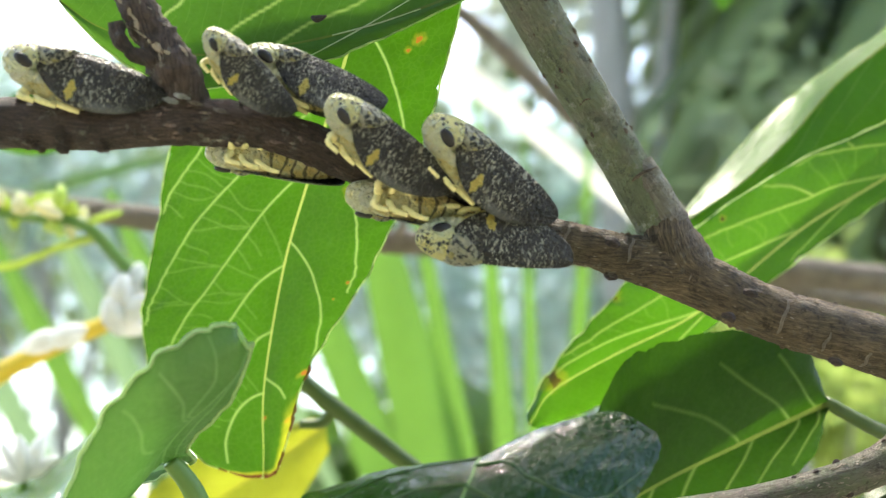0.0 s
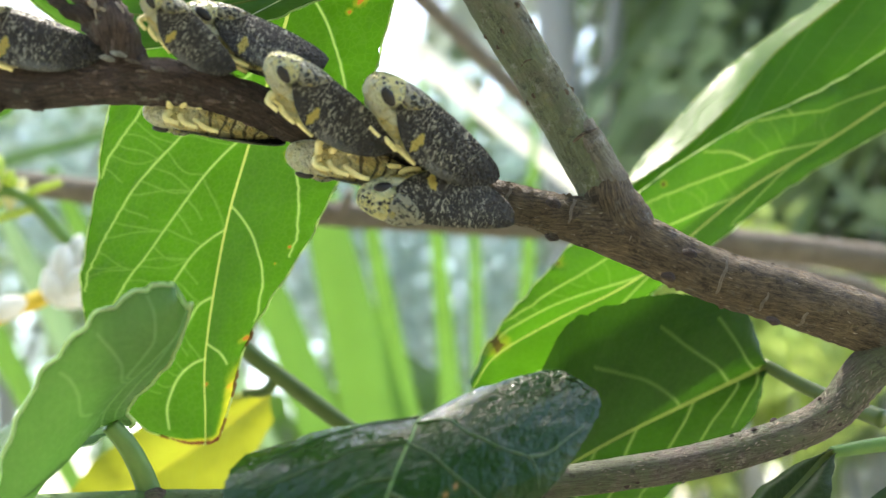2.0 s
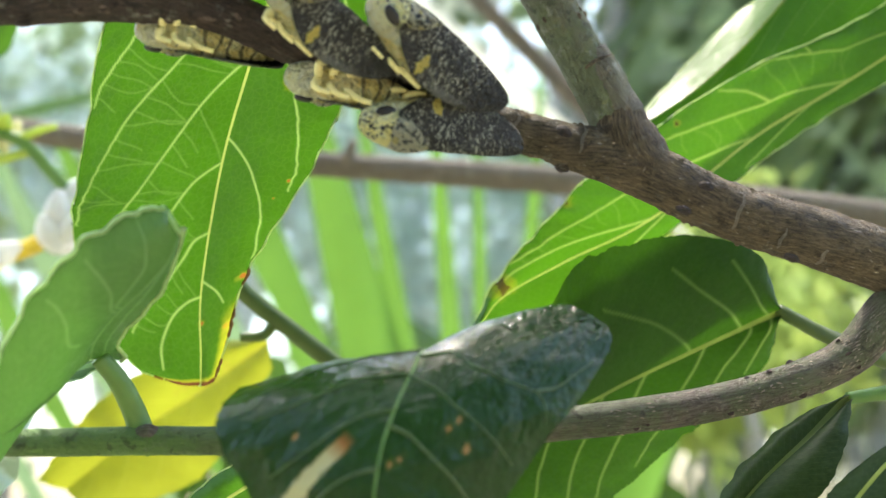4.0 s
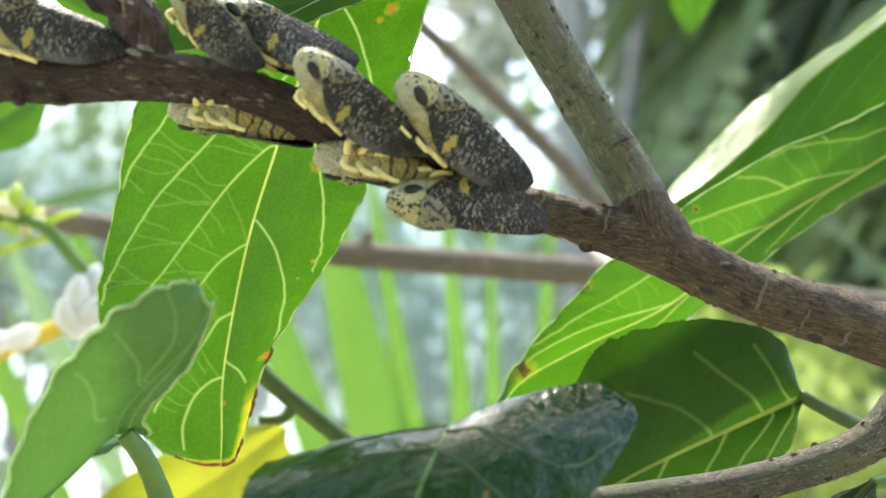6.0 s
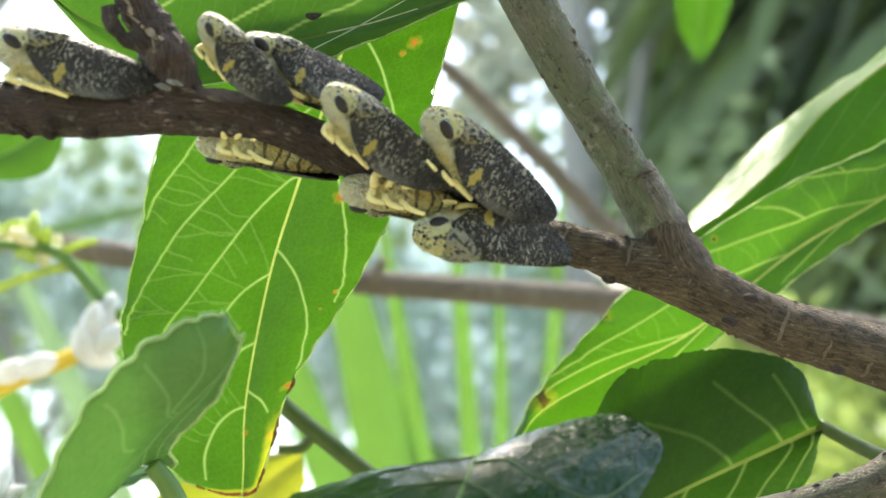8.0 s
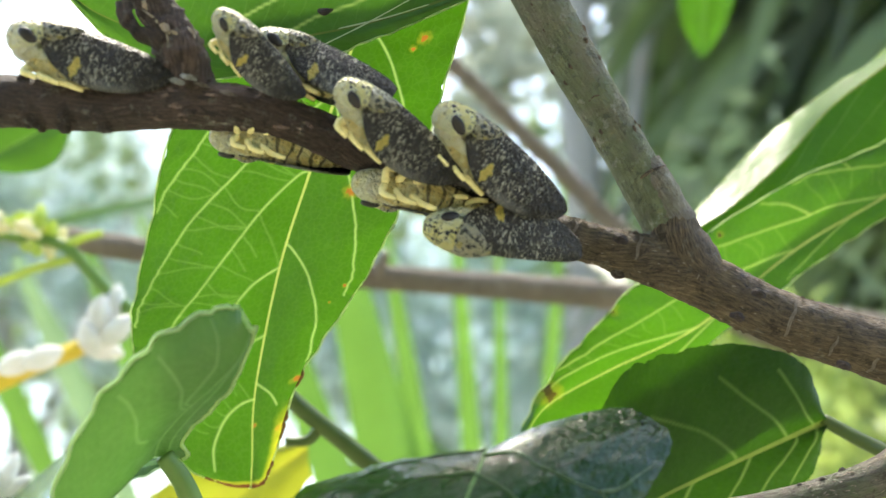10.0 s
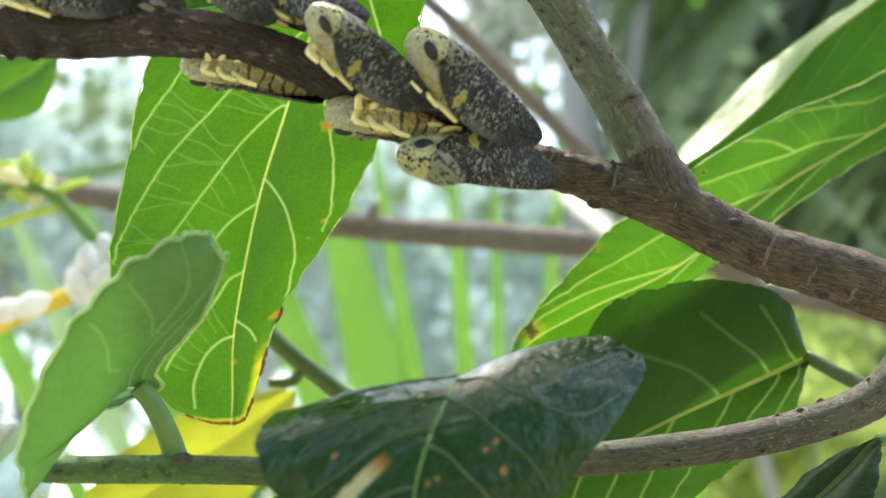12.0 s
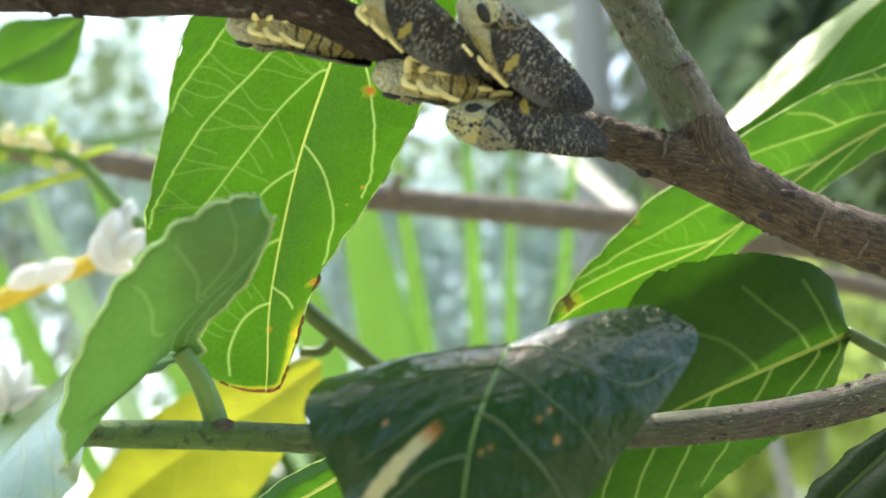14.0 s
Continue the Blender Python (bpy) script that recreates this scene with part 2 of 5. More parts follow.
GREEN_R = leaf_material("bright leaf underside", (0.04, 0.11, 0.015), (0.064, 0.195, 0.005), 0.6, 0.45, spots=((79.5, -1.6, 1.6), (45.6, -9.0, 0.4), (63.5, -9.3, 0.9)), spot_tone=(0.05, 0.04, 0.012), veinlets=0.6, rung=0.0, cells=0.1, vein_glow=0.0, vein_face=(0.24, 0.31, 0.08), vein_through=(0.38, 0.52, 0.11), inlay=0.58, spot_glow=(0.06, 0.05, 0.008))
GREEN_FOLD = leaf_material("folded leaf", (0.045, 0.12, 0.018), (0.095, 0.27, 0.006), 0.6, 0.34, veinlets=0.3, vein_glow=0.2, specular=0.36, relief=0.06, vein_through=(0.3, 0.45, 0.1))
# face and glow darkened all over to carry the shade on this leaf
GREEN_D = leaf_material("leaf darkened for shade", (0.009, 0.022, 0.005), (0.025, 0.083, 0.002), 0.55, 0.45, veinlets=0.25, rung=0.1, vein_glow=0.0, inlay=0.42, vein_face=(0.12, 0.17, 0.05), vein_through=(0.24, 0.34, 0.08), specular=0.35)
GREEN_GLOSS = leaf_material("glossy upper leaf side", (0.011, 0.042, 0.006), (0.03, 0.10, 0.008), 0.2, 0.05, veinlets=0.5, rung=0.12, cells=0.1, relief=0.5, pebble=0.12, vein_glow=0.0, specular=0.28,
                            vein_face=(0.10, 0.18, 0.06), vein_through=(0.2, 0.35, 0.08), halo_share=0.12, spots=((24.3, 6.8, 0.42), (24.9, 6.0, 0.42), (26.6, 8.1, 0.42), (27.0, 1.9, 0.45), (27.4, 1.1, 0.45), (23.4, -8.6, 0.35)), scar=((31.5, -10.5), (24.4, -3.4), 1.0), spot_tone=(0.30, 0.18, 0.075))
GREEN_F = leaf_material("matt pale leaf", (0.082, 0.172, 0.042), (0.075, 0.21, 0.02), 0.3, 0.5, veinlets=0.35, vein_glow=0.0, inlay=0.38, vein_face=(0.25, 0.36, 0.18), vein_through=(0.18, 0.36, 0.06))
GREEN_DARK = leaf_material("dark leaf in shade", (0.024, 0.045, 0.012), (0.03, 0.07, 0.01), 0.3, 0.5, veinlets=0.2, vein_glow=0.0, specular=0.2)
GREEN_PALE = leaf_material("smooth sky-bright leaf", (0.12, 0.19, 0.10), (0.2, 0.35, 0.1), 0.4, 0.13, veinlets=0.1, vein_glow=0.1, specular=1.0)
YELLOW_LEAF = leaf_material("yellowed leaf", (0.28, 0.30, 0.03), (0.35, 0.38, 0.02), 0.5, 0.45, veinlets=0.2, patch=0.3, vein_glow=0.12, vein_through=(0.8, 0.75, 0.1))
YELLOW_RIB = thin_material("yellow leaf rib", (0.34, 0.34, 0.04), (0.42, 0.42, 0.03), 0.5, 0.5)
VEIN = thin_material("leaf vein", (0.26, 0.31, 0.08), (0.40, 0.48, 0.10), 0.5, 0.5)
VEIN_DIM = thin_material("dim yellow vein", (0.10, 0.14, 0.03), (0.14, 0.19, 0.03), 0.5, 0.5)
VEIN_GREEN = thin_material("green leaf vein", (0.16, 0.30, 0.10), (0.30, 0.55, 0.12), 0.4, 0.45)
VEIN_DARK = thin_material("deep green leaf vein", (0.08, 0.15, 0.05), (0.12, 0.22, 0.05), 0.3, 0.3)
# thin pale leaf edge, its colour lifted near white for light from behind
RIM = thin_material("leaf margin whitened for backlight", (0.66, 0.8, 0.42), (0.85, 1.0, 0.5), 0.65, 0.35, relief=0.00001)
SCORCH = thin_material("brown dried leaf edge", (0.20, 0.095, 0.03), (0.42, 0.17, 0.03), 0.3, 0.6)
VEIN_SOFT = thin_material("soft pale leaf vein", (0.14, 0.25, 0.09), (0.15, 0.33, 0.06), 0.3, 0.5)
# softer margin green, also brightened to suggest light through the edge
RIM_SOFT = thin_material("pale green margin lifted for backlight", (0.55, 0.72, 0.42), (0.75, 0.95, 0.5), 0.6, 0.5, relief=0.00001)
STALK_DARK = thin_material("dark olive stalk", (0.07, 0.11, 0.02), (0.09, 0.15, 0.02), 0.2, 0.45)
STALK = thin_material("green stalk", (0.13, 0.24, 0.06), (0.2, 0.4, 0.05), 0.25, 0.45)
BARK = bark_material("grey brown bark", (0.335, 0.238, 0.142), (0.078, 0.05, 0.031), (0.2, 0.19, 0.1), 0.1)
BARK_DARK = bark_material("dark red brown bark", (0.165, 0.105, 0.085), (0.06, 0.036, 0.03), (0.15, 0.13, 0.11), 0.05, 0.4)
BARK_STUB = bark_material("reddish peeling bark", (0.24, 0.16, 0.135), (0.075, 0.046, 0.038), (0.2, 0.17, 0.15), 0.1, 0.6)
BARK_MOSS = bark_material("mossy grey bark", (0.27, 0.25, 0.17), (0.215, 0.195, 0.125), (0.195, 0.215, 0.11), 0.6, 0.5, 0.3)
BARK_GREY = bark_material("grey smooth bark", (0.29, 0.245, 0.185), (0.19, 0.15, 0.11), (0.2, 0.21, 0.11), 0.25, 0.45, 0.35)
BARK_LOW = bark_material("violet grey bark", (0.36, 0.29, 0.235), (0.16, 0.11, 0.085), (0.16, 0.22, 0.08), 0.42, 0.4)
BARK_GREEN = bark_material("green young bark", (0.17, 0.25, 0.09), (0.12, 0.18, 0.06), (0.15, 0.27, 0.065), 0.6, 0.1, 0.2)
PALE_BARK = bark_material("pale bare wood", (0.85, 0.83, 0.78), (0.72, 0.69, 0.63), (0.6, 0.6, 0.5), 0.1)
BARK_FAR = bark_material("brown far twig", (0.50, 0.41, 0.32), (0.33, 0.26, 0.19), (0.2, 0.2, 0.1), 0.1)


# ---- helpers for shapes ----
def part(name, bm, material, parent=None, label="", smooth=True):
    """Links a bmesh (in world metres) as one mesh object, under a thing where one is given."""
    mesh = bpy.data.meshes.new(name)
    for face in bm.faces:
        face.smooth = smooth
    bm.to_mesh(mesh)
    bm.free()
    for m in material if isinstance(material, (list, tuple)) else (material,):
        mesh.materials.append(m)
    ob = new(name, mesh)
    if parent is not None:
        ob.parent = parent
    if label:
        ob["label"] = label
    return ob


def thing(name, label, category, group="", kind=""):
    return tagged(new(name), label, category, group, kind)


def spline(points, count):
    """Points along a smooth curve through the given ones (any number of columns)."""
    p = np.array(points, float)
    p = np.vstack([2 * p[0] - p[1], p, 2 * p[-1] - p[-2]])
    out = []
    spans = len(p) - 3
    for i in range(count):
        s = i / (count - 1) * spans
        k = min(int(s), spans - 1)
        t = s - k
        a, b, c, d = p[k:k + 4]
        out.append(0.5 * (2 * b + (c - a) * t + (2 * a - 5 * b + 4 * c - d) * t * t + (3 * b - a - 3 * c + d) * t ** 3))
    return np.array(out)


def tube(points, radii, sides=14, count=60, lumps=0.0, grain=1.0, close=True, place=mm):
    """A tapered limb through points (mm) with radii (mm); lumps: unevenness, mm."""
    bm = bmesh.new()
    uv = bm.loops.layers.uv.verify()
    path = spline([(*p, r) for p, r in zip(points, radii)], count)
    centre, radius = path[:, :3], path[:, 3]
    run = np.r_[0, np.cumsum(np.linalg.norm(np.diff(centre, axis=0), axis=1))]
    rings, side = [], Vector((0.02, 1, 0.05))
    for i in range(count):
        along = Vector(centre[min(i + 1, count - 1)] - centre[max(i - 1, 0)]).normalized()
        side = (side - along * side.dot(along)).normalized()
        other = along.cross(side)
        ring = []
        for j in range(sides):
            a = 2 * math.pi * j / sides
            way = side * math.cos(a) + other * math.sin(a)
            c = Vector(centre[i])
            r = radius[i]
            if lumps:
                q = c + way * r
                r += lumps * (noise.noise(q * 0.45 * grain) + 0.6 * noise.noise(q * 1.3 * grain) + 0.35 * noise.noise(q * 3.1 * grain))
            ring.append(bm.verts.new(place(c + way * max(r, 0.02))))
        rings.append(ring)
    for i in range(count - 1):
        for j in range(sides):
            k = (j + 1) % sides
            face = bm.faces.new((rings[i][j], rings[i][k], rings[i + 1][k], rings[i + 1][j]))
            around = 2 * math.pi * radius[i] / sides
            for loop, (m, jj) in zip(face.loops, ((i, j), (i, j + 1), (i + 1, j + 1), (i + 1, j))):
                loop[uv].uv = (run[m], jj * around)
    if close:
        for ring, flip in ((rings[0], True), (rings[-1], False)):
            tip = bm.verts.new(sum((v.co for v in ring), Vector()) / sides)
            for j in range(sides):
                k = (j + 1) % sides
                bm.faces.new((ring[k], ring[j], tip) if flip else (ring[j], ring[k], tip))
    return bm


def leaf(name, label, rib, one, other, material, vein=None, rim=None, bulge=(0.0, 0.0), wave=0.5, seed=0.0, rib_size=0.35,
         stalk=None, stalk_radius=1.0, rim_size=0.13, count=60, across=11, group="leaves of the branch", scallop=0.0, stalk_material=None, ripple=0.2,
         side_veins=(), vein_size=0.17, side_material=None, net=(), net_step=2.2, net_size=0.05, inlaid=False, scorch=()):
    """A leaf between three smooth curves (mm, base to tip): its midrib and its two margins. bulge: mm by which each half swells
    towards the viewer's side. It has a blade, a midrib, a margin and, where it shows, a stalk. side_veins: courses over the blade, each of
    (0 to 1 along, -1 to 1 across); net: pairs of them that fine cross veins join; inlaid: they swell the blade itself, else they lie on it as ribs; scorch: dried stretches of a margin, half and from where to where along it."""
    top = thing(name, label, "leaf", group)
    line, edge_a, edge_b = spline(rib, count), spline(one, count), spline(other, count)
    run = np.r_[0, np.cumsum(np.linalg.norm(np.diff(line, axis=0), axis=1))]
    grid, flat, form = [], [], []
    for i in range(count):
        row, where, shape = [], [], []
        c, ea, eb = Vector(line[i]), Vector(edge_a[i]), Vector(edge_b[i])
        along = Vector(line[min(i + 1, count - 1)] - line[max(i - 1, 0)])
        n = along.cross(eb - ea)
        n = n.normalized() if n.length > 1e-6 else Vector((0, -1, 0))
        if n.y > 0 and abs(n.y) > 0.2:
            n = -n
        elif abs(n.y) <= 0.2 and n.z < 0:
            n = -n
        for j in range(-across - 1, across + 2):
            a = 0.0 if j == 0 else (abs(j) - 1) / across
            half = 0 if j < 0 else 1
            edge = ea if j < 0 else eb
            out = edge - c
            w = out.length
            near = rib_size * (1.1 - 0.8 * i / count)
            t = 0.0 if j == 0 else min(1.0, (near + max(w - near, 0.0) * a) / max(w, 1e-3))
            q = c + out * t + n * (bulge[half] * math.sin(math.pi * t) if j else near * 0.5)
            q += n * (wave * t ** 1.5 * noise.noise(Vector((run[i] * 0.10, t * (1 if j > 0 else -1) * 1.1, seed))) * 2)
            if w > 0.5:
                q += out.normalized() * (0.45 * t ** 3 * (noise.noise(Vector((run[i] * 0.4, half * 9.0, seed + 5))) + 0.5 * noise.noise(Vector((run[i] * 1.3, half * 9.0, seed + 6)))))
                q += out.normalized() * ((0.0 if half else scallop) * t ** 4 * abs(math.sin(run[i] * 1.25 + noise.noise(Vector((run[i] * 0.3, 0, seed))))))
            q += n * (ripple * t * noise.noise(Vector((run[i] * 0.4, j * 11 / across * w * 0.04, seed + 9))))
            row.append(q)
            side = 1 if j > 0 else -1
            where.append((run[i], side * t * w))
            shape.append((i / (count - 1), side * t))
        grid.append(row)
        flat.append(where)
        form.append(shape)
    wide = len(grid[0])
    mid = wide // 2

    def on_blade(s, a):
        """The place on the blade at s along and a across."""
        f = min(max(s, 0.0), 1.0) * (count - 1)
        i = min(int(f), count - 2)
        ends = []
        for k in (i, i + 1):
            w = abs(flat[k][wide - 1 if a > 0 else 0][1])
            near = rib_size * (1.1 - 0.8 * k / count)
            c = 1 + (abs(a) * w - near) / max(w - near, 1e-3) * across if abs(a) * w > near else abs(a) * w / near
            c = min(c, across + 0.999)
            step = 1 if a > 0 else -1
            j = int(c)
            ends.append(grid[k][mid + step * j].lerp(grid[k][mid + step * (j + 1)], c - j))
        return ends[0].lerp(ends[1], f - i)

    def flattened(s, a):
        """The place in millimetres on the blade laid flat."""
        f = min(max(s, 0.0), 1.0) * (count - 1)
        i = min(int(f), count - 2)
        w = [abs(flat[k][wide - 1 if a > 0 else 0][1]) for k in (i, i + 1)]
        return (run[i] + (run[i + 1] - run[i]) * (f - i), a * (w[0] + (w[1] - w[0]) * (f - i)))

    courses = [spline([(p[0], p[1], 0) for p in course], 40) for course in side_veins]
    rungs = []
    r = random.Random(int(seed * 10) + 3)
    for one_line, next_line in net:
        here, there = [[flattened(p[0], p[1]) for p in courses[k]] for k in (one_line, next_line)]
        at = r.uniform(0, net_step)
        for k in range(1, 39):
            at += math.dist(here[k], here[k - 1])
            if at < net_step:
                continue
            at = r.uniform(-0.4, 0.4) * net_step
            goal = min(range(40), key=lambda m: math.dist(there[m], here[k]))
            if goal in (0, 39):
                continue
            goal = min(39, max(0, goal + r.randint(-4, 0)))
            (s0, a0, _), (s1, a1, _) = courses[one_line][k], courses[next_line][goal]
            reach = r.choice((1.0, 1.0, 1.0, 0.6))
            sway, kink = r.uniform(-0.006, 0.009), r.uniform(0, 6)
            rungs.append([(s0 + (s1 - s0) * u + sway * math.sin(math.pi * u) + 0.0025 * math.sin(6 * u + kink), a0 + (a1 - a0) * u)
                          for u in [m / 6 * reach for m in range(7)]])
    mark = np.zeros((count, wide))
    if inlaid:
        where = np.array(flat)
        for lines, size, strength, taper in ((courses, vein_size, 1.0, 0.5), (rungs, net_size, 0.2, 0.0)):
            for course in lines:
                q = np.array([flattened(p[0], p[1]) for p in course])
                for k in range(len(q) - 1):
                    fade = 1 - taper * k / len(q)
                    half_width = max(size * fade, 0.18 if taper else 0.13)
                    lo, hi = np.searchsorted(run, [min(q[k:k + 2, 0]) - 1, max(q[k:k + 2, 0]) + 1])
                    step = q[k + 1] - q[k]
                    rel = where[lo:hi] - q[k]
                    u = np.clip((rel @ step) / max(step @ step, 1e-9), 0, 1)
                    gap = np.linalg.norm(rel - u[..., None] * step, axis=-1)
                    mark[lo:hi] = np.maximum(mark[lo:hi], strength * (0.5 + 0.5 * fade) * np.clip(1.3 - gap / half_width, 0, 1))
        for i in range(count):
            for j in range(wide):
                if mark[i, j] > 0:
                    grid[i][j] = grid[i][j] + Vector((0, -0.08 * mark[i, j], 0))

    def sheet(columns):
        bm = bmesh.new()
        grain, layout, veined = [bm.loops.layers.uv.new(key) for key in ("grain", "form", "vein")]
        verts = {}
        for i in range(count - 1):
            for j in columns:
                keys = ((i, j), (i, j + 1), (i + 1, j + 1), (i + 1, j))
                for key in keys:
                    if key not in verts:
                        verts[key] = bm.verts.new(mm(grid[key[0]][key[1]]))
                face = bm.faces.new([verts[key] for key in keys])
                for loop, (m, k) in zip(face.loops, keys):
                    loop[grain].uv, loop[layout].uv, loop[veined].uv = flat[m][k], form[m][k], (mark[m, k], 0)
        return bm

    blade = part("blade", sheet([j for j in range(wide - 1) if j not in (mid - 1, mid)]), material, top)
    part("midrib", sheet([mid - 1, mid]), vein or VEIN, blade)
    for course in () if inlaid else courses:
        thin = [vein_size * (1.0 - 0.65 * k / 39) for k in range(0, 40, 3)]
        part("side_vein", tube([on_blade(p[0], p[1]) for p in course[::3]], thin, 7, 44, 0.035), side_material or vein or VEIN, blade)
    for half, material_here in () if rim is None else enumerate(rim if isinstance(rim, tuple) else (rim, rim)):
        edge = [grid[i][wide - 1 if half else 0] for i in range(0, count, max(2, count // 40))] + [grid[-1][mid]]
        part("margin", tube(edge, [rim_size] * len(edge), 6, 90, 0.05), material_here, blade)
    for half, begin, end in scorch:
        edge = [grid[int(k * (count - 1))][wide - 1 if half else 0] for k in np.linspace(begin, end, 9)]
        part("scorched_edge", tube(edge, [0.08, 0.16, 0.24, 0.18, 0.26, 0.2, 0.17, 0.22, 0.1], 8, 40, 0.1), SCORCH, blade, "brown dried leaf edge")
    if stalk:
        part("stalk", tube(stalk, [stalk_radius * (1.2 - 0.35 * i / (len(stalk) - 1)) for i in range(len(stalk))], 12, 30, 0.06), stalk_material or STALK, top)
    return top


# ---- ground and distance ----
def ground_material():
    n = Nodes("grass and soil")
    p = n.coords()
    color = n.mix(n.ramp(n.noise(p, 3, 5), 0.4, 0.6), (0.05, 0.09, 0.02), (0.10, 0.16, 0.04))
    # pale sand patches added on this unseen ground to bounce warm light upwards
    color = n.mix(n.ramp(n.noise(p, 0.8, 4), 0.38, 0.5), color, n.mix(n.ramp(n.noise(p, 9, 4), 0.35, 0.65), (0.30, 0.275, 0.19), (0.41, 0.37, 0.26)))
    return n.done(n.surface(color, 0.9, n.bump(n.noise(p, 40, 4), 0.02)))


bm = bmesh.new()
bmesh.ops.create_grid(bm, x_segments=60, y_segments=60, size=60)
for v in bm.verts:
    v.co.z = 0.05 * noise.noise(v.co * 0.4)
tagged(part("ground", bm, ground_material()), "unseen ground with grass patches, made pale and sandy to bounce light", "ground", "", "structure")

# ---- the branch ----
branch = thing("branch", "brown woody branch with a forking side limb and a dead stub", "branch")
part("young_limb", tube([(-55.7, -2.0, 12.5), (-47.3, -2.0, 13.5), (-36.4, -2.0, 13.2), (-25.7, -1.3, 13.7), (-16.2, 0.0, 12.0), (-5.2, 2.0, 7.5), (6.1, 4.0, 2.9)],
                        [2.9, 2.75, 2.6, 2.6, 2.4, 2.2, 2.15], 28, 200, 0.16), BARK_DARK, branch, "dark red-brown young bark")
part("main_limb", tube([(6.1, 4.0, 2.9), (11.2, 4.9, 1.6), (17.7, 5.9, -0.1), (26.9, 7.3, -2.7), (38.2, 8.6, -7.6), (51.6, 9.9, -11.6), (67.8, 11.9, -17.3)],
                       [2.15, 2.2, 2.4, 3.1, 3.15, 3.45, 3.7], 36, 320, 0.2), BARK, branch)
part("side_limb", tube([(27.2, 7.3, -2.5), (24.6, 7.3, 3.0), (19.8, 7.3, 11.4), (14.6, 7.3, 20.1), (9.8, 7.3, 28.5), (4.9, 7.3, 37.5)],
                       [2.9, 2.75, 2.65, 2.8, 2.95, 3.05], 24, 120, 0.10), BARK_MOSS, branch, "mossy grey-green bark")
part("lower_limb", tube([(60.4, 9.9, -16.5), (57.0, 9.9, -19.1), (52.7, 9.9, -24.0), (46.1, 9.9, -27.1), (36.1, 9.2, -29.5), (22.9, 7.9, -31.1), (6.9, 6.6, -32.5)],
                        [2.9, 2.6, 2.35, 2.15, 2.05, 1.9, 1.7], 20, 140, 0.09), BARK_LOW, branch, "brown scaly lower limb")
part("twig_end", tube([(6.9, 6.6, -32.5), (-11.8, 5.3, -32.8), (-24.7, 4.0, -32.5), (-35.5, 2.6, -32.4), (-41.0, 1.3, -32.2)],
                      [1.7, 1.6, 1.55, 1.5, 1.4], 20, 120, 0.05), BARK_GREEN, branch, "smooth green twig end")
part("stub", tube([(-27.2, -0.7, 13.4), (-28.8, -2.0, 19.4), (-31.0, -2.0, 23.0), (-33.1, -2.0, 27.2), (-35.2, -2.0, 32.1)], [2.9, 2.4, 2.0, 1.9, 1.9], 24, 90, 0.55), BARK_STUB, branch, "dark peeling stub")
part("spur", tube([(-30.4, -3.3, 20.1), (-32.6, -4.0, 20.6), (-33.9, -4.2, 22.0), (-34.3, -4.2, 23.8)], [1.2, 0.8, 0.8, 0.75], 14, 40, 0.35), BARK_DARK, branch, "hooked dark spur")



def ring_scar(centre, along, radius, size, turn, arc):
    """A thin raised leaf scar that runs part of the way round a limb (mm)."""
    axis = Vector(along).normalized()
    side = (Vector((0, -1, 0)) - axis * -axis.y).normalized()
    other = axis.cross(side)
    pts = []
    for i in range(9):
        a = radians(turn + arc * (i / 8 - 0.5))
        pts.append(Vector(centre) + (side * math.cos(a) + other * math.sin(a)) * radius + axis * (0.12 * math.sin(i * 1.1 + turn)))
    return tube(pts, [size * (0.5 + 0.5 * math.sin(math.pi * (i + 0.6) / 9.2)) for i in range(9)], 8, 24, 0.06)


ALONG = (0.94, 0.06, -0.33)
WAX = bark_material("white wax crust", (0.74, 0.72, 0.68), (0.55, 0.52, 0.48), (0.6, 0.58, 0.55), 0.2, 0.6)
CRUST = bark_material("pale fungus crust", (0.40, 0.34, 0.29), (0.2, 0.14, 0.11), (0.5, 0.48, 0.45), 0.3, 0.6)
PEEL = bark_material("pale peeling bark", (0.5, 0.41, 0.31), (0.33, 0.25, 0.19), (0.3, 0.28, 0.2), 0.1)
for centre, radius, turn, arc in (((20.5, 5.9, -0.9), 2.5, -25, 75), ((38.3, 8.6, -7.7), 3.18, 0, 75), ((43.7, 9.0, -9.3), 3.28, 25, 45), ((27.8, 7.3, -1.9), 3.2, 30, 40), ((48.8, 9.5, -10.7), 3.4, 40, 40), ((13.4, 5.3, 1.0), 2.25, -20, 60)):
    part("leaf_scar", ring_scar(centre, ALONG, radius, 0.2, turn, arc), PEEL, branch, "pale peeling leaf scar")
rng = random.Random(9)


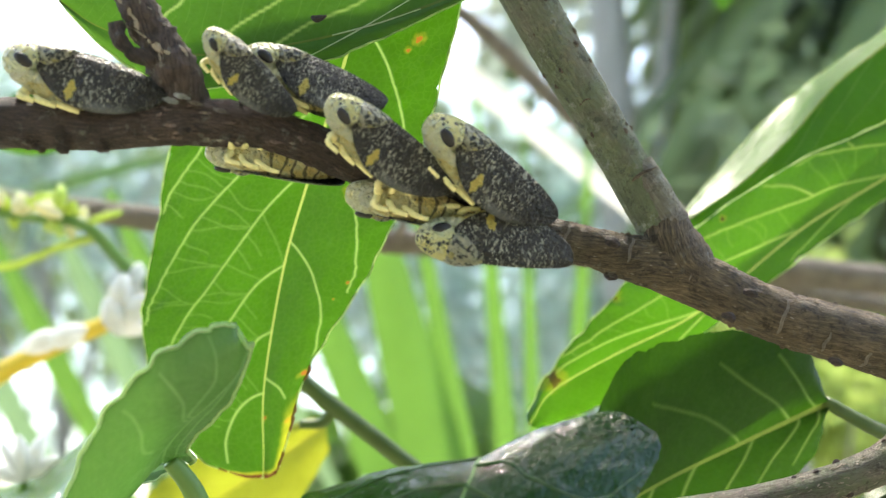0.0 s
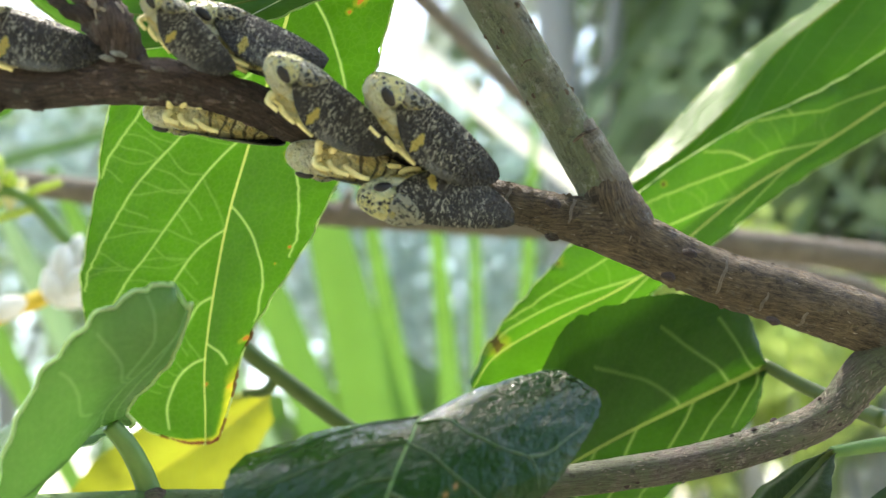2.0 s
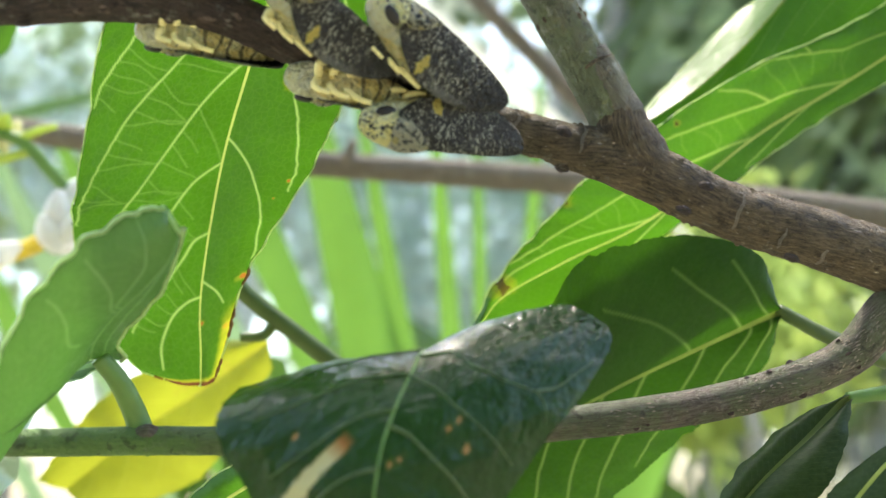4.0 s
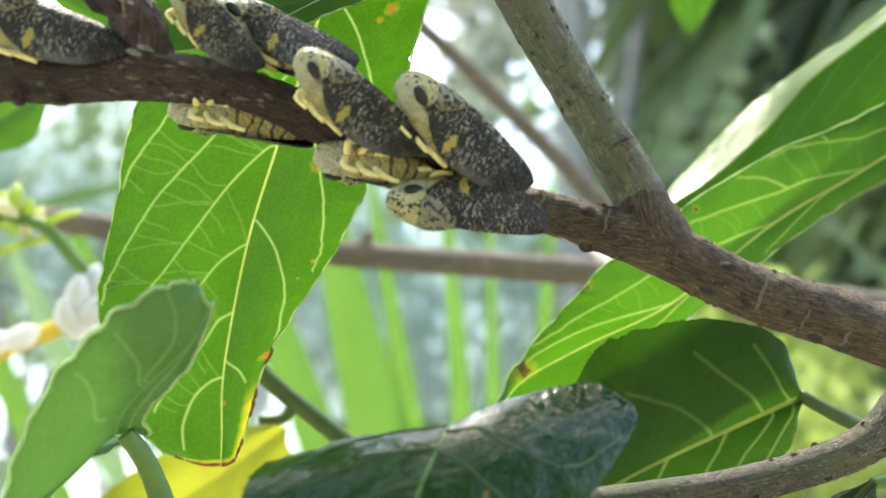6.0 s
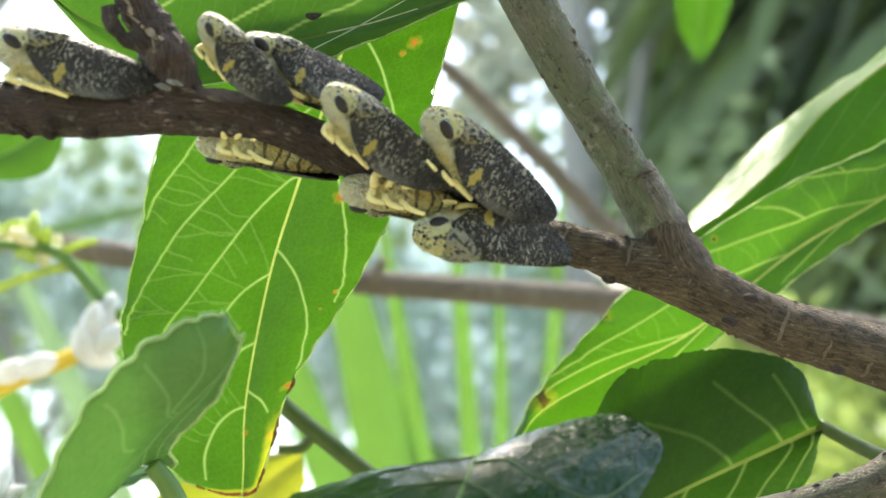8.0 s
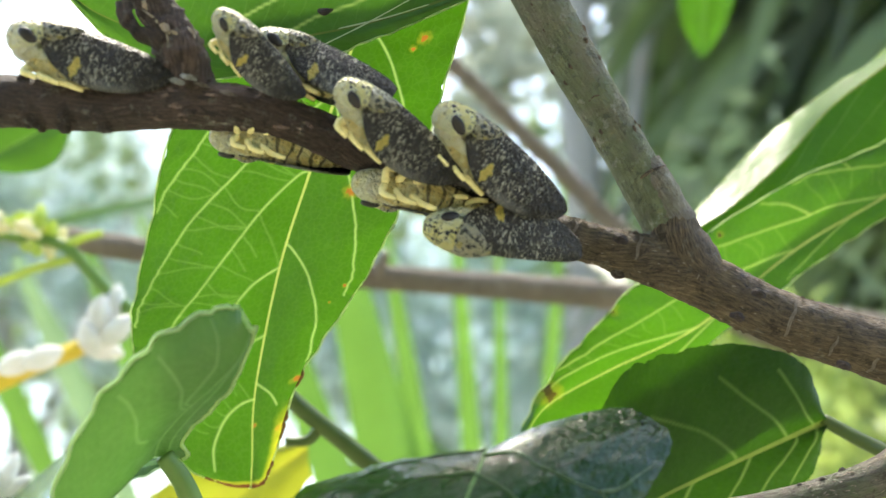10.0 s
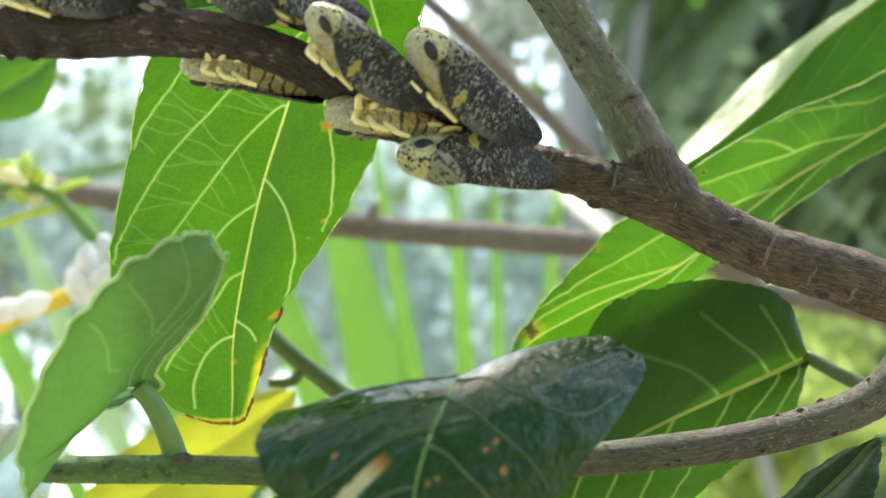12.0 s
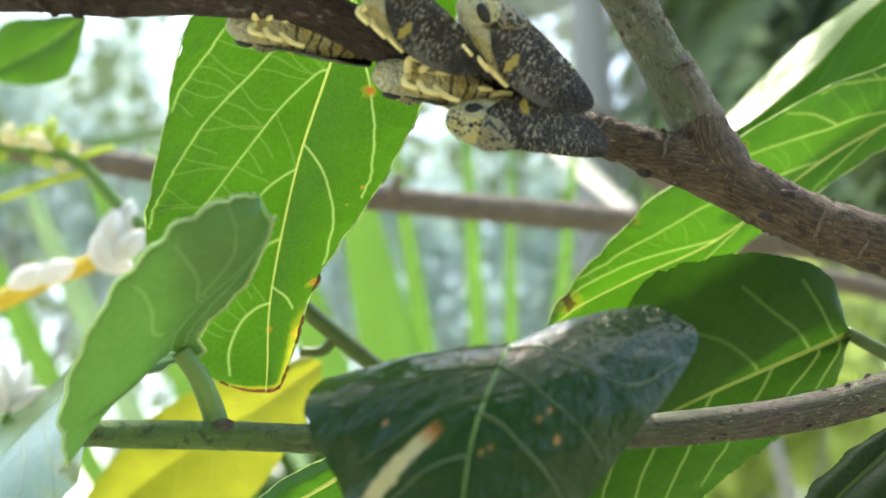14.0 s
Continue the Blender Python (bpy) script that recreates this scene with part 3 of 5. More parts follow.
def flakes(points, radii, count, size):
    """Small lifted bark flakes scattered over the visible side of a limb, as one mesh (mm)."""
    path = spline([(*p, r) for p, r in zip(points, radii)], 200)
    bm = bmesh.new()
    for _ in range(count):
        i = rng.randrange(2, 197)
        c, r = Vector(path[i][:3]), path[i][3]
        along = Vector(path[i + 2][:3] - path[i - 2][:3]).normalized()
        side = (Vector((0, -1, 0)) - along * -along.y).normalized()
        other = along.cross(side)
        a = rng.uniform(-1.4, 1.4)
        out = side * math.cos(a) + other * math.sin(a)
        turn = rng.uniform(-0.5, 0.5)
        long = (along * math.cos(turn) + out.cross(along) * math.sin(turn)) * size * rng.uniform(0.6, 1.9)
        wide = out.cross(long).normalized() * size * rng.uniform(0.2, 0.5)
        q = c + out * (r + 0.02)
        base = [bm.verts.new(mm(q + long * u + wide * v)) for u, v in ((-1, -0.4), (0, -1), (1, -0.2), (0.7, 0.7), (-0.6, 0.8))]
        top = bm.verts.new(mm(q + out * size * rng.uniform(0.25, 0.7)))
        for k in range(5):
            bm.faces.new((base[k], base[(k + 1) % 5], top))
    return bm


tagged(part("bark_flakes", flakes([(6.1, 4.0, 2.9), (17.7, 5.9, -0.1), (26.9, 7.3, -2.7), (38.2, 8.6, -7.6), (51.6, 9.9, -11.6), (60.6, 10.6, -14.5)], [2.15, 2.4, 3.1, 3.15, 3.45, 3.6], 420, 0.22), BARK, branch, "tiny lifted bark flakes"), kind="stuff")
tagged(part("bark_flakes", flakes([(-47.3, -2.0, 13.5), (-36.4, -2.0, 13.2), (-25.7, -1.3, 13.7), (-16.2, 0.0, 12.0), (-5.2, 2.0, 7.5)], [2.75, 2.6, 2.6, 2.4, 2.2], 220, 0.2), BARK_DARK, branch, "tiny lifted bark flakes"), kind="stuff")
tagged(part("bark_flakes", flakes([(57.0, 9.9, -19.1), (52.7, 9.9, -24.0), (46.1, 9.9, -27.1), (36.1, 9.2, -29.5), (22.9, 7.9, -31.1)], [2.6, 2.35, 2.15, 2.05, 1.9], 200, 0.2), PEEL, branch, "tiny lifted bark flakes"), kind="stuff")
tagged(part("bark_flakes", flakes([(24.6, 7.3, 3.0), (19.8, 7.3, 11.4), (14.6, 7.3, 20.1), (9.8, 7.3, 28.5)], [2.75, 2.65, 2.8, 2.95], 120, 0.2), BARK_MOSS, branch, "tiny lifted bark flakes"), kind="stuff")
tagged(part("bark_flakes", flakes([(-33.0, -2.0, 13.3), (-25.7, -1.3, 13.7), (-16.2, 0.0, 12.0), (-9.0, 1.3, 9.0)], [2.6, 2.6, 2.4, 2.3], 26, 0.5), BARK_STUB, branch, "pale grey crust flakes"), kind="stuff")
tagged(part("bark_flakes", flakes([(-28.8, -2.0, 19.4), (-31.0, -2.0, 23.0), (-33.1, -2.0, 27.2)], [2.4, 2.0, 1.9], 30, 0.6), PEEL, branch, "peeling bark flakes"), kind="stuff")
part("fork_base", tube([(29.2, 7.2, -4.4), (27.6, 7.1, -1.6), (25.9, 7.1, 1.0), (25.1, 7.2, 2.4), (24.7, 7.3, 3.1)], [2.6, 3.25, 3.08, 2.9, 2.7], 26, 50, 0.22), BARK, branch, "brown rough bark where the limbs join")
tagged(part("bark_flakes", flakes([(9.0, 4.5, 2.2), (17.7, 5.9, -0.1), (26.9, 7.3, -2.7), (38.2, 8.6, -7.6), (51.6, 9.9, -11.6), (60.6, 10.6, -14.5)], [2.15, 2.4, 3.1, 3.15, 3.45, 3.6], 90, 0.2), PEEL, branch, "pale lifted bark flakes"), kind="stuff")
part("fork_collar", ring_scar((25.6, 7.3, 1.7), (-0.5, 0, 0.86), 2.72, 0.25, 0, 150), BARK, branch, "swollen bark collar")
part("bark_patch", tube([(21.7, 7.3, 9.6), (22.6, 7.3, 7.7), (23.9, 7.3, 5.3), (25.5, 7.3, 2.4)], [2.3, 2.66, 2.74, 2.88], 24, 50, 0.12), BARK_GREY, branch, "grey smooth bark near the fork")
part("leaf_scar", ring_scar((22.3, 7.3, 8.3), (-0.5, 0, 0.86), 2.7, 0.2, -10, 130), BARK, branch, "brown ring scar")
part("leaf_scar", ring_scar((16.7, 7.3, 17.0), (-0.5, 0, 0.86), 2.72, 0.13, -30, 50), BARK, branch, "brown ring scar")
for centre in ((19.0, 5.3, -3.0), (18.8, 2.6, 0.7), (34.4, 4.0, -5.0), (43.9, 4.0, -12.6), (31.6, 2.6, -7.5), (-40.2, -3.3, 10.7), (-43.2, -3.3, 11.0), (-36.0, -3.3, 10.7)):
    part("bark_nub", tube([Vector(centre) + Vector((-0.7, 0.4, 0.2)), Vector(centre), Vector(centre) + Vector((0.6, 0.3, -0.3))], [0.35, 0.55, 0.3], 8, 10, 0.2), BARK_DARK, branch, "dark bark nub")
for centre, along, radius, turn, arc in (((-25.3, 4.0, -32.5), (-1, 0, -0.02), 1.6, 0, 190), ((-5.0, 5.7, -32.8), (-1, 0, -0.02), 1.65, 0, 190)):
    part("node_ring", ring_scar(centre, along, radius, 0.12, turn, arc), BARK_GREEN, branch, "raised node ring")

rng = random.Random(21)


def nub_on(points, radii, along, turn, size, material):
    """A small dark nub on a limb's skin: along 0 to 1 of it, turned by degrees from the side that faces the viewer."""
    path = spline([(*p, r) for p, r in zip(points, radii)], 100)
    i = min(97, max(1, int(along * 98)))
    axis = Vector(path[i + 1][:3] - path[i - 1][:3]).normalized()
    side = (Vector((0, -1, 0)) - axis * -axis.y).normalized()
    out = side * math.cos(radians(turn)) + axis.cross(side) * math.sin(radians(turn))
    c = Vector(path[i][:3]) + out * path[i][3]
    part("bark_nub", tube([c - axis * size - out * size * 0.5, c + out * size * 0.25, c + axis * size * 1.1 - out * size * 0.4], [size * 0.5, size * 0.7, size * 0.4], 7, 8, size * 0.3), material, branch, "dark bark nub")


for points, radii, count, size, mat in (
        ([(-47.3, -2.0, 13.5), (-36.4, -2.0, 13.2), (-25.7, -1.3, 13.7)], [2.75, 2.6, 2.6], 22, 0.5, BARK_DARK),
        ([(17.7, 5.9, -0.1), (26.9, 7.3, -2.7), (38.2, 8.6, -7.6), (51.6, 9.9, -11.6)], [2.4, 3.1, 3.15, 3.45], 26, 0.28, BARK),
        ([(24.6, 7.3, 3.0), (19.8, 7.3, 11.4), (14.6, 7.3, 20.1), (9.8, 7.3, 28.5)], [2.75, 2.65, 2.8, 2.95], 14, 0.26, BARK),
        ([(52.7, 9.9, -24.0), (46.1, 9.9, -27.1), (36.1, 9.2, -29.5), (22.9, 7.9, -31.1)], [2.35, 2.15, 2.05, 1.9], 12, 0.3, BARK_DARK)):
    for _ in range(count):
        nub_on(points, radii, rng.random(), rng.choice((-1, 1)) * rng.uniform(20, 100), size * rng.uniform(0.6, 1.3), mat)
part("node_knob", tube([(-26.8, 4.0, -32.6), (-25.4, 3.3, -31.5), (-24.3, 4.0, -31.9)], [0.7, 0.95, 0.6], 12, 16, 0.2), BARK_LOW, branch, "brown knob at a leaf node")

for centre in ((-28.6, -4.6, 15.6), (-27.3, -4.6, 16.0), (-26.0, -4.2, 15.3), (-23.2, -4.2, 14.5)):
    part("pale_crust", tube([Vector(centre) + Vector((-0.9, 0.5, 0.3)), Vector(centre), Vector(centre) + Vector((0.8, 0.4, -0.2))], [0.12, 0.28, 0.12], 10, 14, 0.16), WAX if centre[0] < -27 else CRUST, branch, "pale grey crust on the bark")

# ---- leaves on the branch ----
leaf("hanging_leaf", "bright green backlit leaf hanging with a brown scorched tip",
     [(-9.0, 18.5, 35.0), (-12.4, 21.8, 23.6), (-17.3, 26.4, 9.6), (-21.2, 30.1, -2.5), (-24.2, 33.0, -18.3), (-24.7, 35.6, -27.9), (-24.9, 36.5, -31.6)],
     [(-32.5, 22.4, 35.9), (-33.1, 25.1, 22.7), (-37.2, 30.3, 8.4), (-40.3, 33.0, -6.0), (-40.3, 34.6, -17.3), (-34.2, 36.0, -27.9), (-29.7, 36.7, -31.0)],
     [(3.3, 15.8, 34.4), (0.1, 18.5, 21.7), (-4.0, 22.4, 8.7), (-9.5, 26.4, -2.9), (-17.9, 31.0, -15.8), (-21.0, 34.3, -25.0), (-23.0, 36.3, -31.0)],
     GREEN_A, VEIN, RIM, (0.8, 0.8), 0.5, 1.0, rib_size=0.24, vein_size=0.17, net_size=0.13, net_step=1.6, inlaid=True, count=520, across=92,
     side_veins=(((0.12, 0.0), (0.19, -0.45), (0.247, -0.70), (0.311, -0.85), (0.344, -0.93), (0.375, -0.98)),
                 ((0.21, 0.0), (0.24, -0.14), (0.276, -0.33), (0.329, -0.49), (0.388, -0.69), (0.443, -0.81), (0.51, -0.93), (0.56, -0.97)),
                 ((0.326, 0.0), (0.333, -0.07), (0.381, -0.22), (0.446, -0.36), (0.513, -0.53), (0.547, -0.64), (0.606, -0.78), (0.66, -0.91)),
                 ((0.495, 0.0), (0.507, -0.10), (0.526, -0.20), (0.577, -0.35), (0.63, -0.5), (0.70, -0.72)),
                 ((0.588, 0.0), (0.599, -0.10), (0.625, -0.17), (0.69, -0.38), (0.76, -0.7)),
                 ((0.683, 0.0), (0.693, -0.10), (0.717, -0.22), (0.754, -0.34), (0.802, -0.47), (0.87, -0.57)),
                 ((0.09, 0.0), (0.122, 0.22), (0.164, 0.45), (0.236, 0.73), (0.29, 0.86)),
                 ((0.22, 0.0), (0.26, 0.14), (0.303, 0.29), (0.336, 0.42), (0.382, 0.56), (0.44, 0.71), (0.499, 0.83), (0.535, 0.89)),
                 ((0.455, 0.0), (0.466, 0.10), (0.493, 0.29), (0.527, 0.48), (0.562, 0.66), (0.60, 0.80), (0.642, 0.93)),
                 ((0.655, 0.0), (0.681, 0.37), (0.715, 0.65))),
     net=((0, 1), (1, 2), (2, 3), (3, 4), (4, 5)), scorch=((1, 0.66, 0.70), (1, 0.75, 0.83), (1, 0.90, 0.99), (0, 0.945, 0.99)))
leaf("upper_leaf", "green leaf seen from below above the branch",
     [(11.9, 13.2, 34.4), (1.1, 13.2, 30.0), (-9.7, 13.2, 26.3), (-20.5, 13.2, 24.0), (-30.6, 13.2, 23.3), (-40.7, 13.2, 26.4), (-45.7, 13.2, 29.7)],
     [(8.0, 15.8, 46.0), (-1.6, 15.8, 44.6), (-12.6, 15.8, 44.0), (-26.3, 15.8, 43.3), (-36.6, 15.8, 40.6), (-43.1, 14.5, 35.4), (-46.0, 13.2, 30.1)],
     [(12.9, 13.2, 33.7), (2.6, 13.2, 29.7), (-6.3, 13.2, 25.5), (-15.1, 13.2, 22.2), (-29.9, 13.2, 19.0), (-39.0, 13.2, 23.0), (-45.5, 13.2, 29.2)],
     GREEN_TOP, VEIN_DIM, RIM, (0.6, 0.3), 0.4, 2.0, rib_size=0.25, vein_size=0.16, inlaid=True, count=240, across=60,
     side_veins=(((0.60, 0.0), (0.565, -0.13), (0.517, -0.20), (0.464, -0.27), (0.40, -0.4)), ((0.50, 0.0), (0.434, -0.09), (0.404, -0.12), (0.328, -0.17), (0.25, -0.3)), ((0.72, 0.0), (0.687, -0.25), (0.642, -0.35), (0.60, -0.5))))
leaf("spreading_leaf", "bright green leaf with pale veins behind the branch",
     [(83.7, 52.8, 21.5), (66.7, 51.5, 10.7), (53.5, 49.4, 3.0), (37.5, 46.1, -9.1), (24.7, 43.8, -15.3), (15.8, 43.2, -20.4), (12.4, 43.5, -25.3)],
     [(82.6, 54.1, 28.5), (67.2, 52.8, 19.3), (50.8, 48.8, 12.0), (29.8, 43.5, -2.0), (20.3, 42.2, -11.2), (14.5, 42.9, -18.7), (12.0, 43.5, -24.2)],
     [(83.7, 52.8, 16.3), (66.7, 51.4, 7.4), (55.4, 50.1, -0.0), (39.8, 47.5, -11.4), (28.9, 45.5, -20.1), (20.9, 44.2, -23.5), (13.9, 43.5, -26.0)],
     GREEN_R, VEIN, RIM, (0.8, 0.3), 0.4, 3.0, rib_size=0.26, vein_size=0.21, net_size=0.15, net_step=2.6, inlaid=True, count=480, across=64,
     side_veins=(((0.15, 0.0), (0.17, -0.06), (0.214, -0.21), (0.27, -0.34), (0.321, -0.40), (0.361, -0.53), (0.393, -0.65), (0.42, -0.75), (0.46, -0.92)),
                 ((0.307, -0.38), (0.326, -0.60), (0.342, -0.76), (0.364, -0.95)),
                 ((0.05, -0.25), (0.12, -0.5), (0.168, -0.60), (0.193, -0.70), (0.242, -0.85), (0.287, -0.94), (0.32, -0.98)),
                 ((0.227, -0.84), (0.235, -0.96)),
                 ((0.34, 0.0), (0.376, -0.15), (0.402, -0.24), (0.45, -0.42), (0.495, -0.53), (0.522, -0.55), (0.569, -0.59), (0.629, -0.68), (0.698, -0.77), (0.757, -0.96)),
                 ((0.50, 0.0), (0.57, -0.2), (0.65, -0.4), (0.74, -0.62), (0.82, -0.88)),
                 ((0.22, 0.0), (0.28, 0.3), (0.335, 0.6), (0.37, 0.8)), ((0.45, 0.0), (0.52, 0.35), (0.58, 0.7))),
     net=((2, 0), (0, 4), (4, 5)))
leaf("folded_leaf", "green leaf folded along its midrib with a sky-bright upper side",
     [(85.4, 64.6, 43.8), (70.8, 62.6, 32.7), (62.2, 60.7, 26.0), (54.3, 58.0, 17.5), (45.7, 55.4, 10.0), (40.2, 54.1, 6.3), (36.1, 52.8, 3.8)],
     [(86.9, 72.5, 47.6), (74.1, 73.0, 36.7), (65.4, 73.6, 30.7), (57.0, 71.2, 24.3), (47.9, 66.0, 16.1), (40.5, 59.5, 9.0), (36.0, 53.6, 4.2)],
     [(86.6, 63.3, 29.9), (70.1, 60.7, 19.5), (61.8, 59.3, 15.8), (55.7, 56.7, 12.3), (49.0, 54.7, 8.5), (43.7, 54.1, 5.4), (36.5, 52.8, 2.5)],
     GREEN_FOLD, VEIN, RIM, (0.1, 0.3), 0.25, 4.0)
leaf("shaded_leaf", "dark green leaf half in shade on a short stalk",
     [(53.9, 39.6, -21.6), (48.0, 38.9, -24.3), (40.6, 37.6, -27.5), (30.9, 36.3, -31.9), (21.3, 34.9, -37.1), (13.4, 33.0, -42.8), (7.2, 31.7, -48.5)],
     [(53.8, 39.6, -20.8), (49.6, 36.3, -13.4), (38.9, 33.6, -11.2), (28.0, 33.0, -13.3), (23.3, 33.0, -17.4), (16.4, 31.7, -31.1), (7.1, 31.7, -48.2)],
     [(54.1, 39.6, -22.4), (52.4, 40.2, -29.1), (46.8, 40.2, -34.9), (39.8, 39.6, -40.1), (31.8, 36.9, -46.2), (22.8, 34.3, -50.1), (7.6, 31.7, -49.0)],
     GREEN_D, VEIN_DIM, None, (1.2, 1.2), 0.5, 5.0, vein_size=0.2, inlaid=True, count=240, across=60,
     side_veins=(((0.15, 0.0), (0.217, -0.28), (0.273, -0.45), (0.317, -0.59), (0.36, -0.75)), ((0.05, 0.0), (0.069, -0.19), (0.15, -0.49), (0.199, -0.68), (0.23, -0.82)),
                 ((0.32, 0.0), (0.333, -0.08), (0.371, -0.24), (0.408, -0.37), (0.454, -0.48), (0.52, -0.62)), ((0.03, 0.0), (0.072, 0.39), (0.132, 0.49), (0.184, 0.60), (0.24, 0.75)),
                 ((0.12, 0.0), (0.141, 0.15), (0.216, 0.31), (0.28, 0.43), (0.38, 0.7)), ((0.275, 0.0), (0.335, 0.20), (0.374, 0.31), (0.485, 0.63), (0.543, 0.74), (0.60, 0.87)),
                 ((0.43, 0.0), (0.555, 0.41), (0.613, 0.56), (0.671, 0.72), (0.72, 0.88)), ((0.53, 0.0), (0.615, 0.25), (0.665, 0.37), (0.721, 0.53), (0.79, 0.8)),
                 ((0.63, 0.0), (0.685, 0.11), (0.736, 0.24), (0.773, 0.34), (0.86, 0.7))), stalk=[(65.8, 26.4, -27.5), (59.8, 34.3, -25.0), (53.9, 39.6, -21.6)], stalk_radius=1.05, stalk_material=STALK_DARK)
leaf("glossy_leaf", "dark glossy green leaf arching over with dry scars",
     [(6.2, 0.0, -24.0), (3.9, -9.2, -21.0), (2.6, -15.2, -22.1), (0.9, -19.8, -25.0), (-0.4, -22.4, -28.8), (-1.0, -23.7, -33.8), (-1.2, -24.4, -40.3)],
     [(-10.6, -2.6, -28.2), (-13.7, -7.9, -25.0), (-15.2, -15.2, -25.7), (-14.7, -17.8, -28.2), (-12.3, -19.1, -31.9), (-9.6, -20.4, -36.2), (-1.7, -24.4, -40.1)],
     [(17.8, 2.6, -20.9), (17.7, -3.3, -17.2), (22.0, -7.9, -19.1), (19.4, -12.5, -23.6), (14.0, -16.5, -29.4), (8.8, -19.1, -35.1), (-0.8, -24.4, -40.1)],
     GREEN_GLOSS, VEIN_GREEN, None, (0.7, 0.9), 0.5, 6.0, rib_size=0.22, ripple=0.6, count=90, vein_size=0.2, side_material=VEIN_DARK,
     side_veins=(((0.26, 0.0), (0.30, 0.17), (0.384, 0.28), (0.438, 0.40), (0.49, 0.55), (0.525, 0.72), (0.558, 0.81), (0.607, 0.91)), ((0.525, 0.72), (0.519, 0.82), (0.498, 0.88), (0.44, 0.95)),
                 ((0.37, 0.0), (0.458, 0.17), (0.541, 0.33), (0.603, 0.52), (0.661, 0.73), (0.70, 0.88)), ((0.56, 0.0), (0.603, 0.13), (0.666, 0.29), (0.73, 0.51), (0.782, 0.70), (0.83, 0.9)),
                 ((0.50, 0.0), (0.512, -0.18), (0.545, -0.30), (0.60, -0.5), (0.66, -0.8)), ((0.695, 0.0), (0.699, -0.17), (0.72, -0.34), (0.763, -0.53), (0.82, -0.85)),
                 ((0.36, 0.0), (0.359, -0.27), (0.394, -0.40), (0.422, -0.54), (0.46, -0.8)), ((0.2, 0.0), (0.22, -0.3), (0.27, -0.6), (0.33, -0.85))))
leaf("front_leaf", "matt pale green leaf folded upwards on a curved stalk",
     [(-31.0, 2.6, -23.6), (-29.7, -1.3, -21.4), (-26.9, -4.6, -18.4), (-23.6, -7.3, -15.6), (-20.9, -9.2, -12.8), (-19.4, -10.6, -9.9)],
     [(-40.0, -2.0, -35.1), (-39.7, -4.2, -28.5), (-35.5, -6.6, -18.6), (-29.8, -8.6, -12.0), (-24.3, -9.9, -8.5), (-20.4, -10.6, -7.6)],
     [(-28.5, 4.6, -23.9), (-27.3, 1.5, -21.6), (-24.5, -2.4, -18.2), (-21.8, -5.6, -15.0), (-20.0, -8.2, -11.6), (-19.1, -10.4, -9.4)],
     GREEN_F, VEIN_SOFT, (RIM_SOFT, RIM), (0.9, 0.1), 0.5, 7.0, rib_size=0.16, rim_size=0.25, scallop=0.6, count=220, across=56, vein_size=0.19, inlaid=True,
     side_veins=(((0.30, -0.25), (0.325, -0.38), (0.404, -0.53), (0.454, -0.70), (0.47, -0.85)), ((0.44, -0.03), (0.46, -0.12), (0.549, -0.31), (0.59, -0.52), (0.607, -0.70), (0.615, -0.85)),
                 ((0.47, -0.03), (0.495, -0.12), (0.633, -0.17), (0.727, -0.25), (0.805, -0.52), (0.825, -0.73), (0.83, -0.9)), ((0.04, 0.45), (0.2, 0.42), (0.4, 0.4), (0.6, 0.36), (0.8, 0.3))), stalk=[(-26.0, 4.6, -32.2), (-26.8, 4.6, -29.8), (-28.2, 3.3, -26.1), (-30.1, 2.6, -23.4)], stalk_radius=1.2)
leaf("small_leaf", "narrow green leaf lobe at the foot of a folded leaf",
     [(-29.3, 4.0, -23.9), (-32.4, 4.6, -24.8), (-35.3, 5.3, -25.9), (-38.1, 5.9, -27.2)],
     [(-29.4, 4.0, -23.7), (-32.6, 5.3, -24.2), (-35.8, 5.9, -25.2), (-38.3, 5.9, -27.1)],
     [(-29.2, 4.0, -24.3), (-32.0, 4.0, -25.5), (-34.8, 4.6, -26.5), (-38.0, 5.9, -27.3)], GREEN_F, VEIN_GREEN, RIM_SOFT, (0.2, 0.2), 0.2, 15.0)
leaf("yellow_leaf", "soft yellow ageing leaf behind the twig",
     [(-22.2, 98.9, -32.9), (-34.7, 101.5, -42.4), (-47.8, 105.5, -51.3), (-61.9, 108.1, -62.8)],
     [(-24.3, 98.9, -31.9), (-40.1, 101.5, -36.2), (-55.9, 105.5, -46.1), (-67.3, 108.1, -60.8)],
     [(-21.5, 98.9, -38.1), (-28.6, 100.2, -49.9), (-36.5, 102.9, -60.1), (-54.7, 105.5, -67.5)],
     YELLOW_LEAF, YELLOW_RIB, None, (1, 1), 0.6, 8.0)
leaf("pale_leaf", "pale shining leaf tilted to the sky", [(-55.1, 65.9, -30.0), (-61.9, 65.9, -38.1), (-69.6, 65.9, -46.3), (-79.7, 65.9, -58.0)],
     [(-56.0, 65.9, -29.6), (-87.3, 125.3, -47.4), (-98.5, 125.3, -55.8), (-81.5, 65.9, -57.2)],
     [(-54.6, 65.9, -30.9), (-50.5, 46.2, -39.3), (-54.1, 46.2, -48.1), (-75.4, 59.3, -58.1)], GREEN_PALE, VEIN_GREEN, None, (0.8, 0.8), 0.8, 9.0)
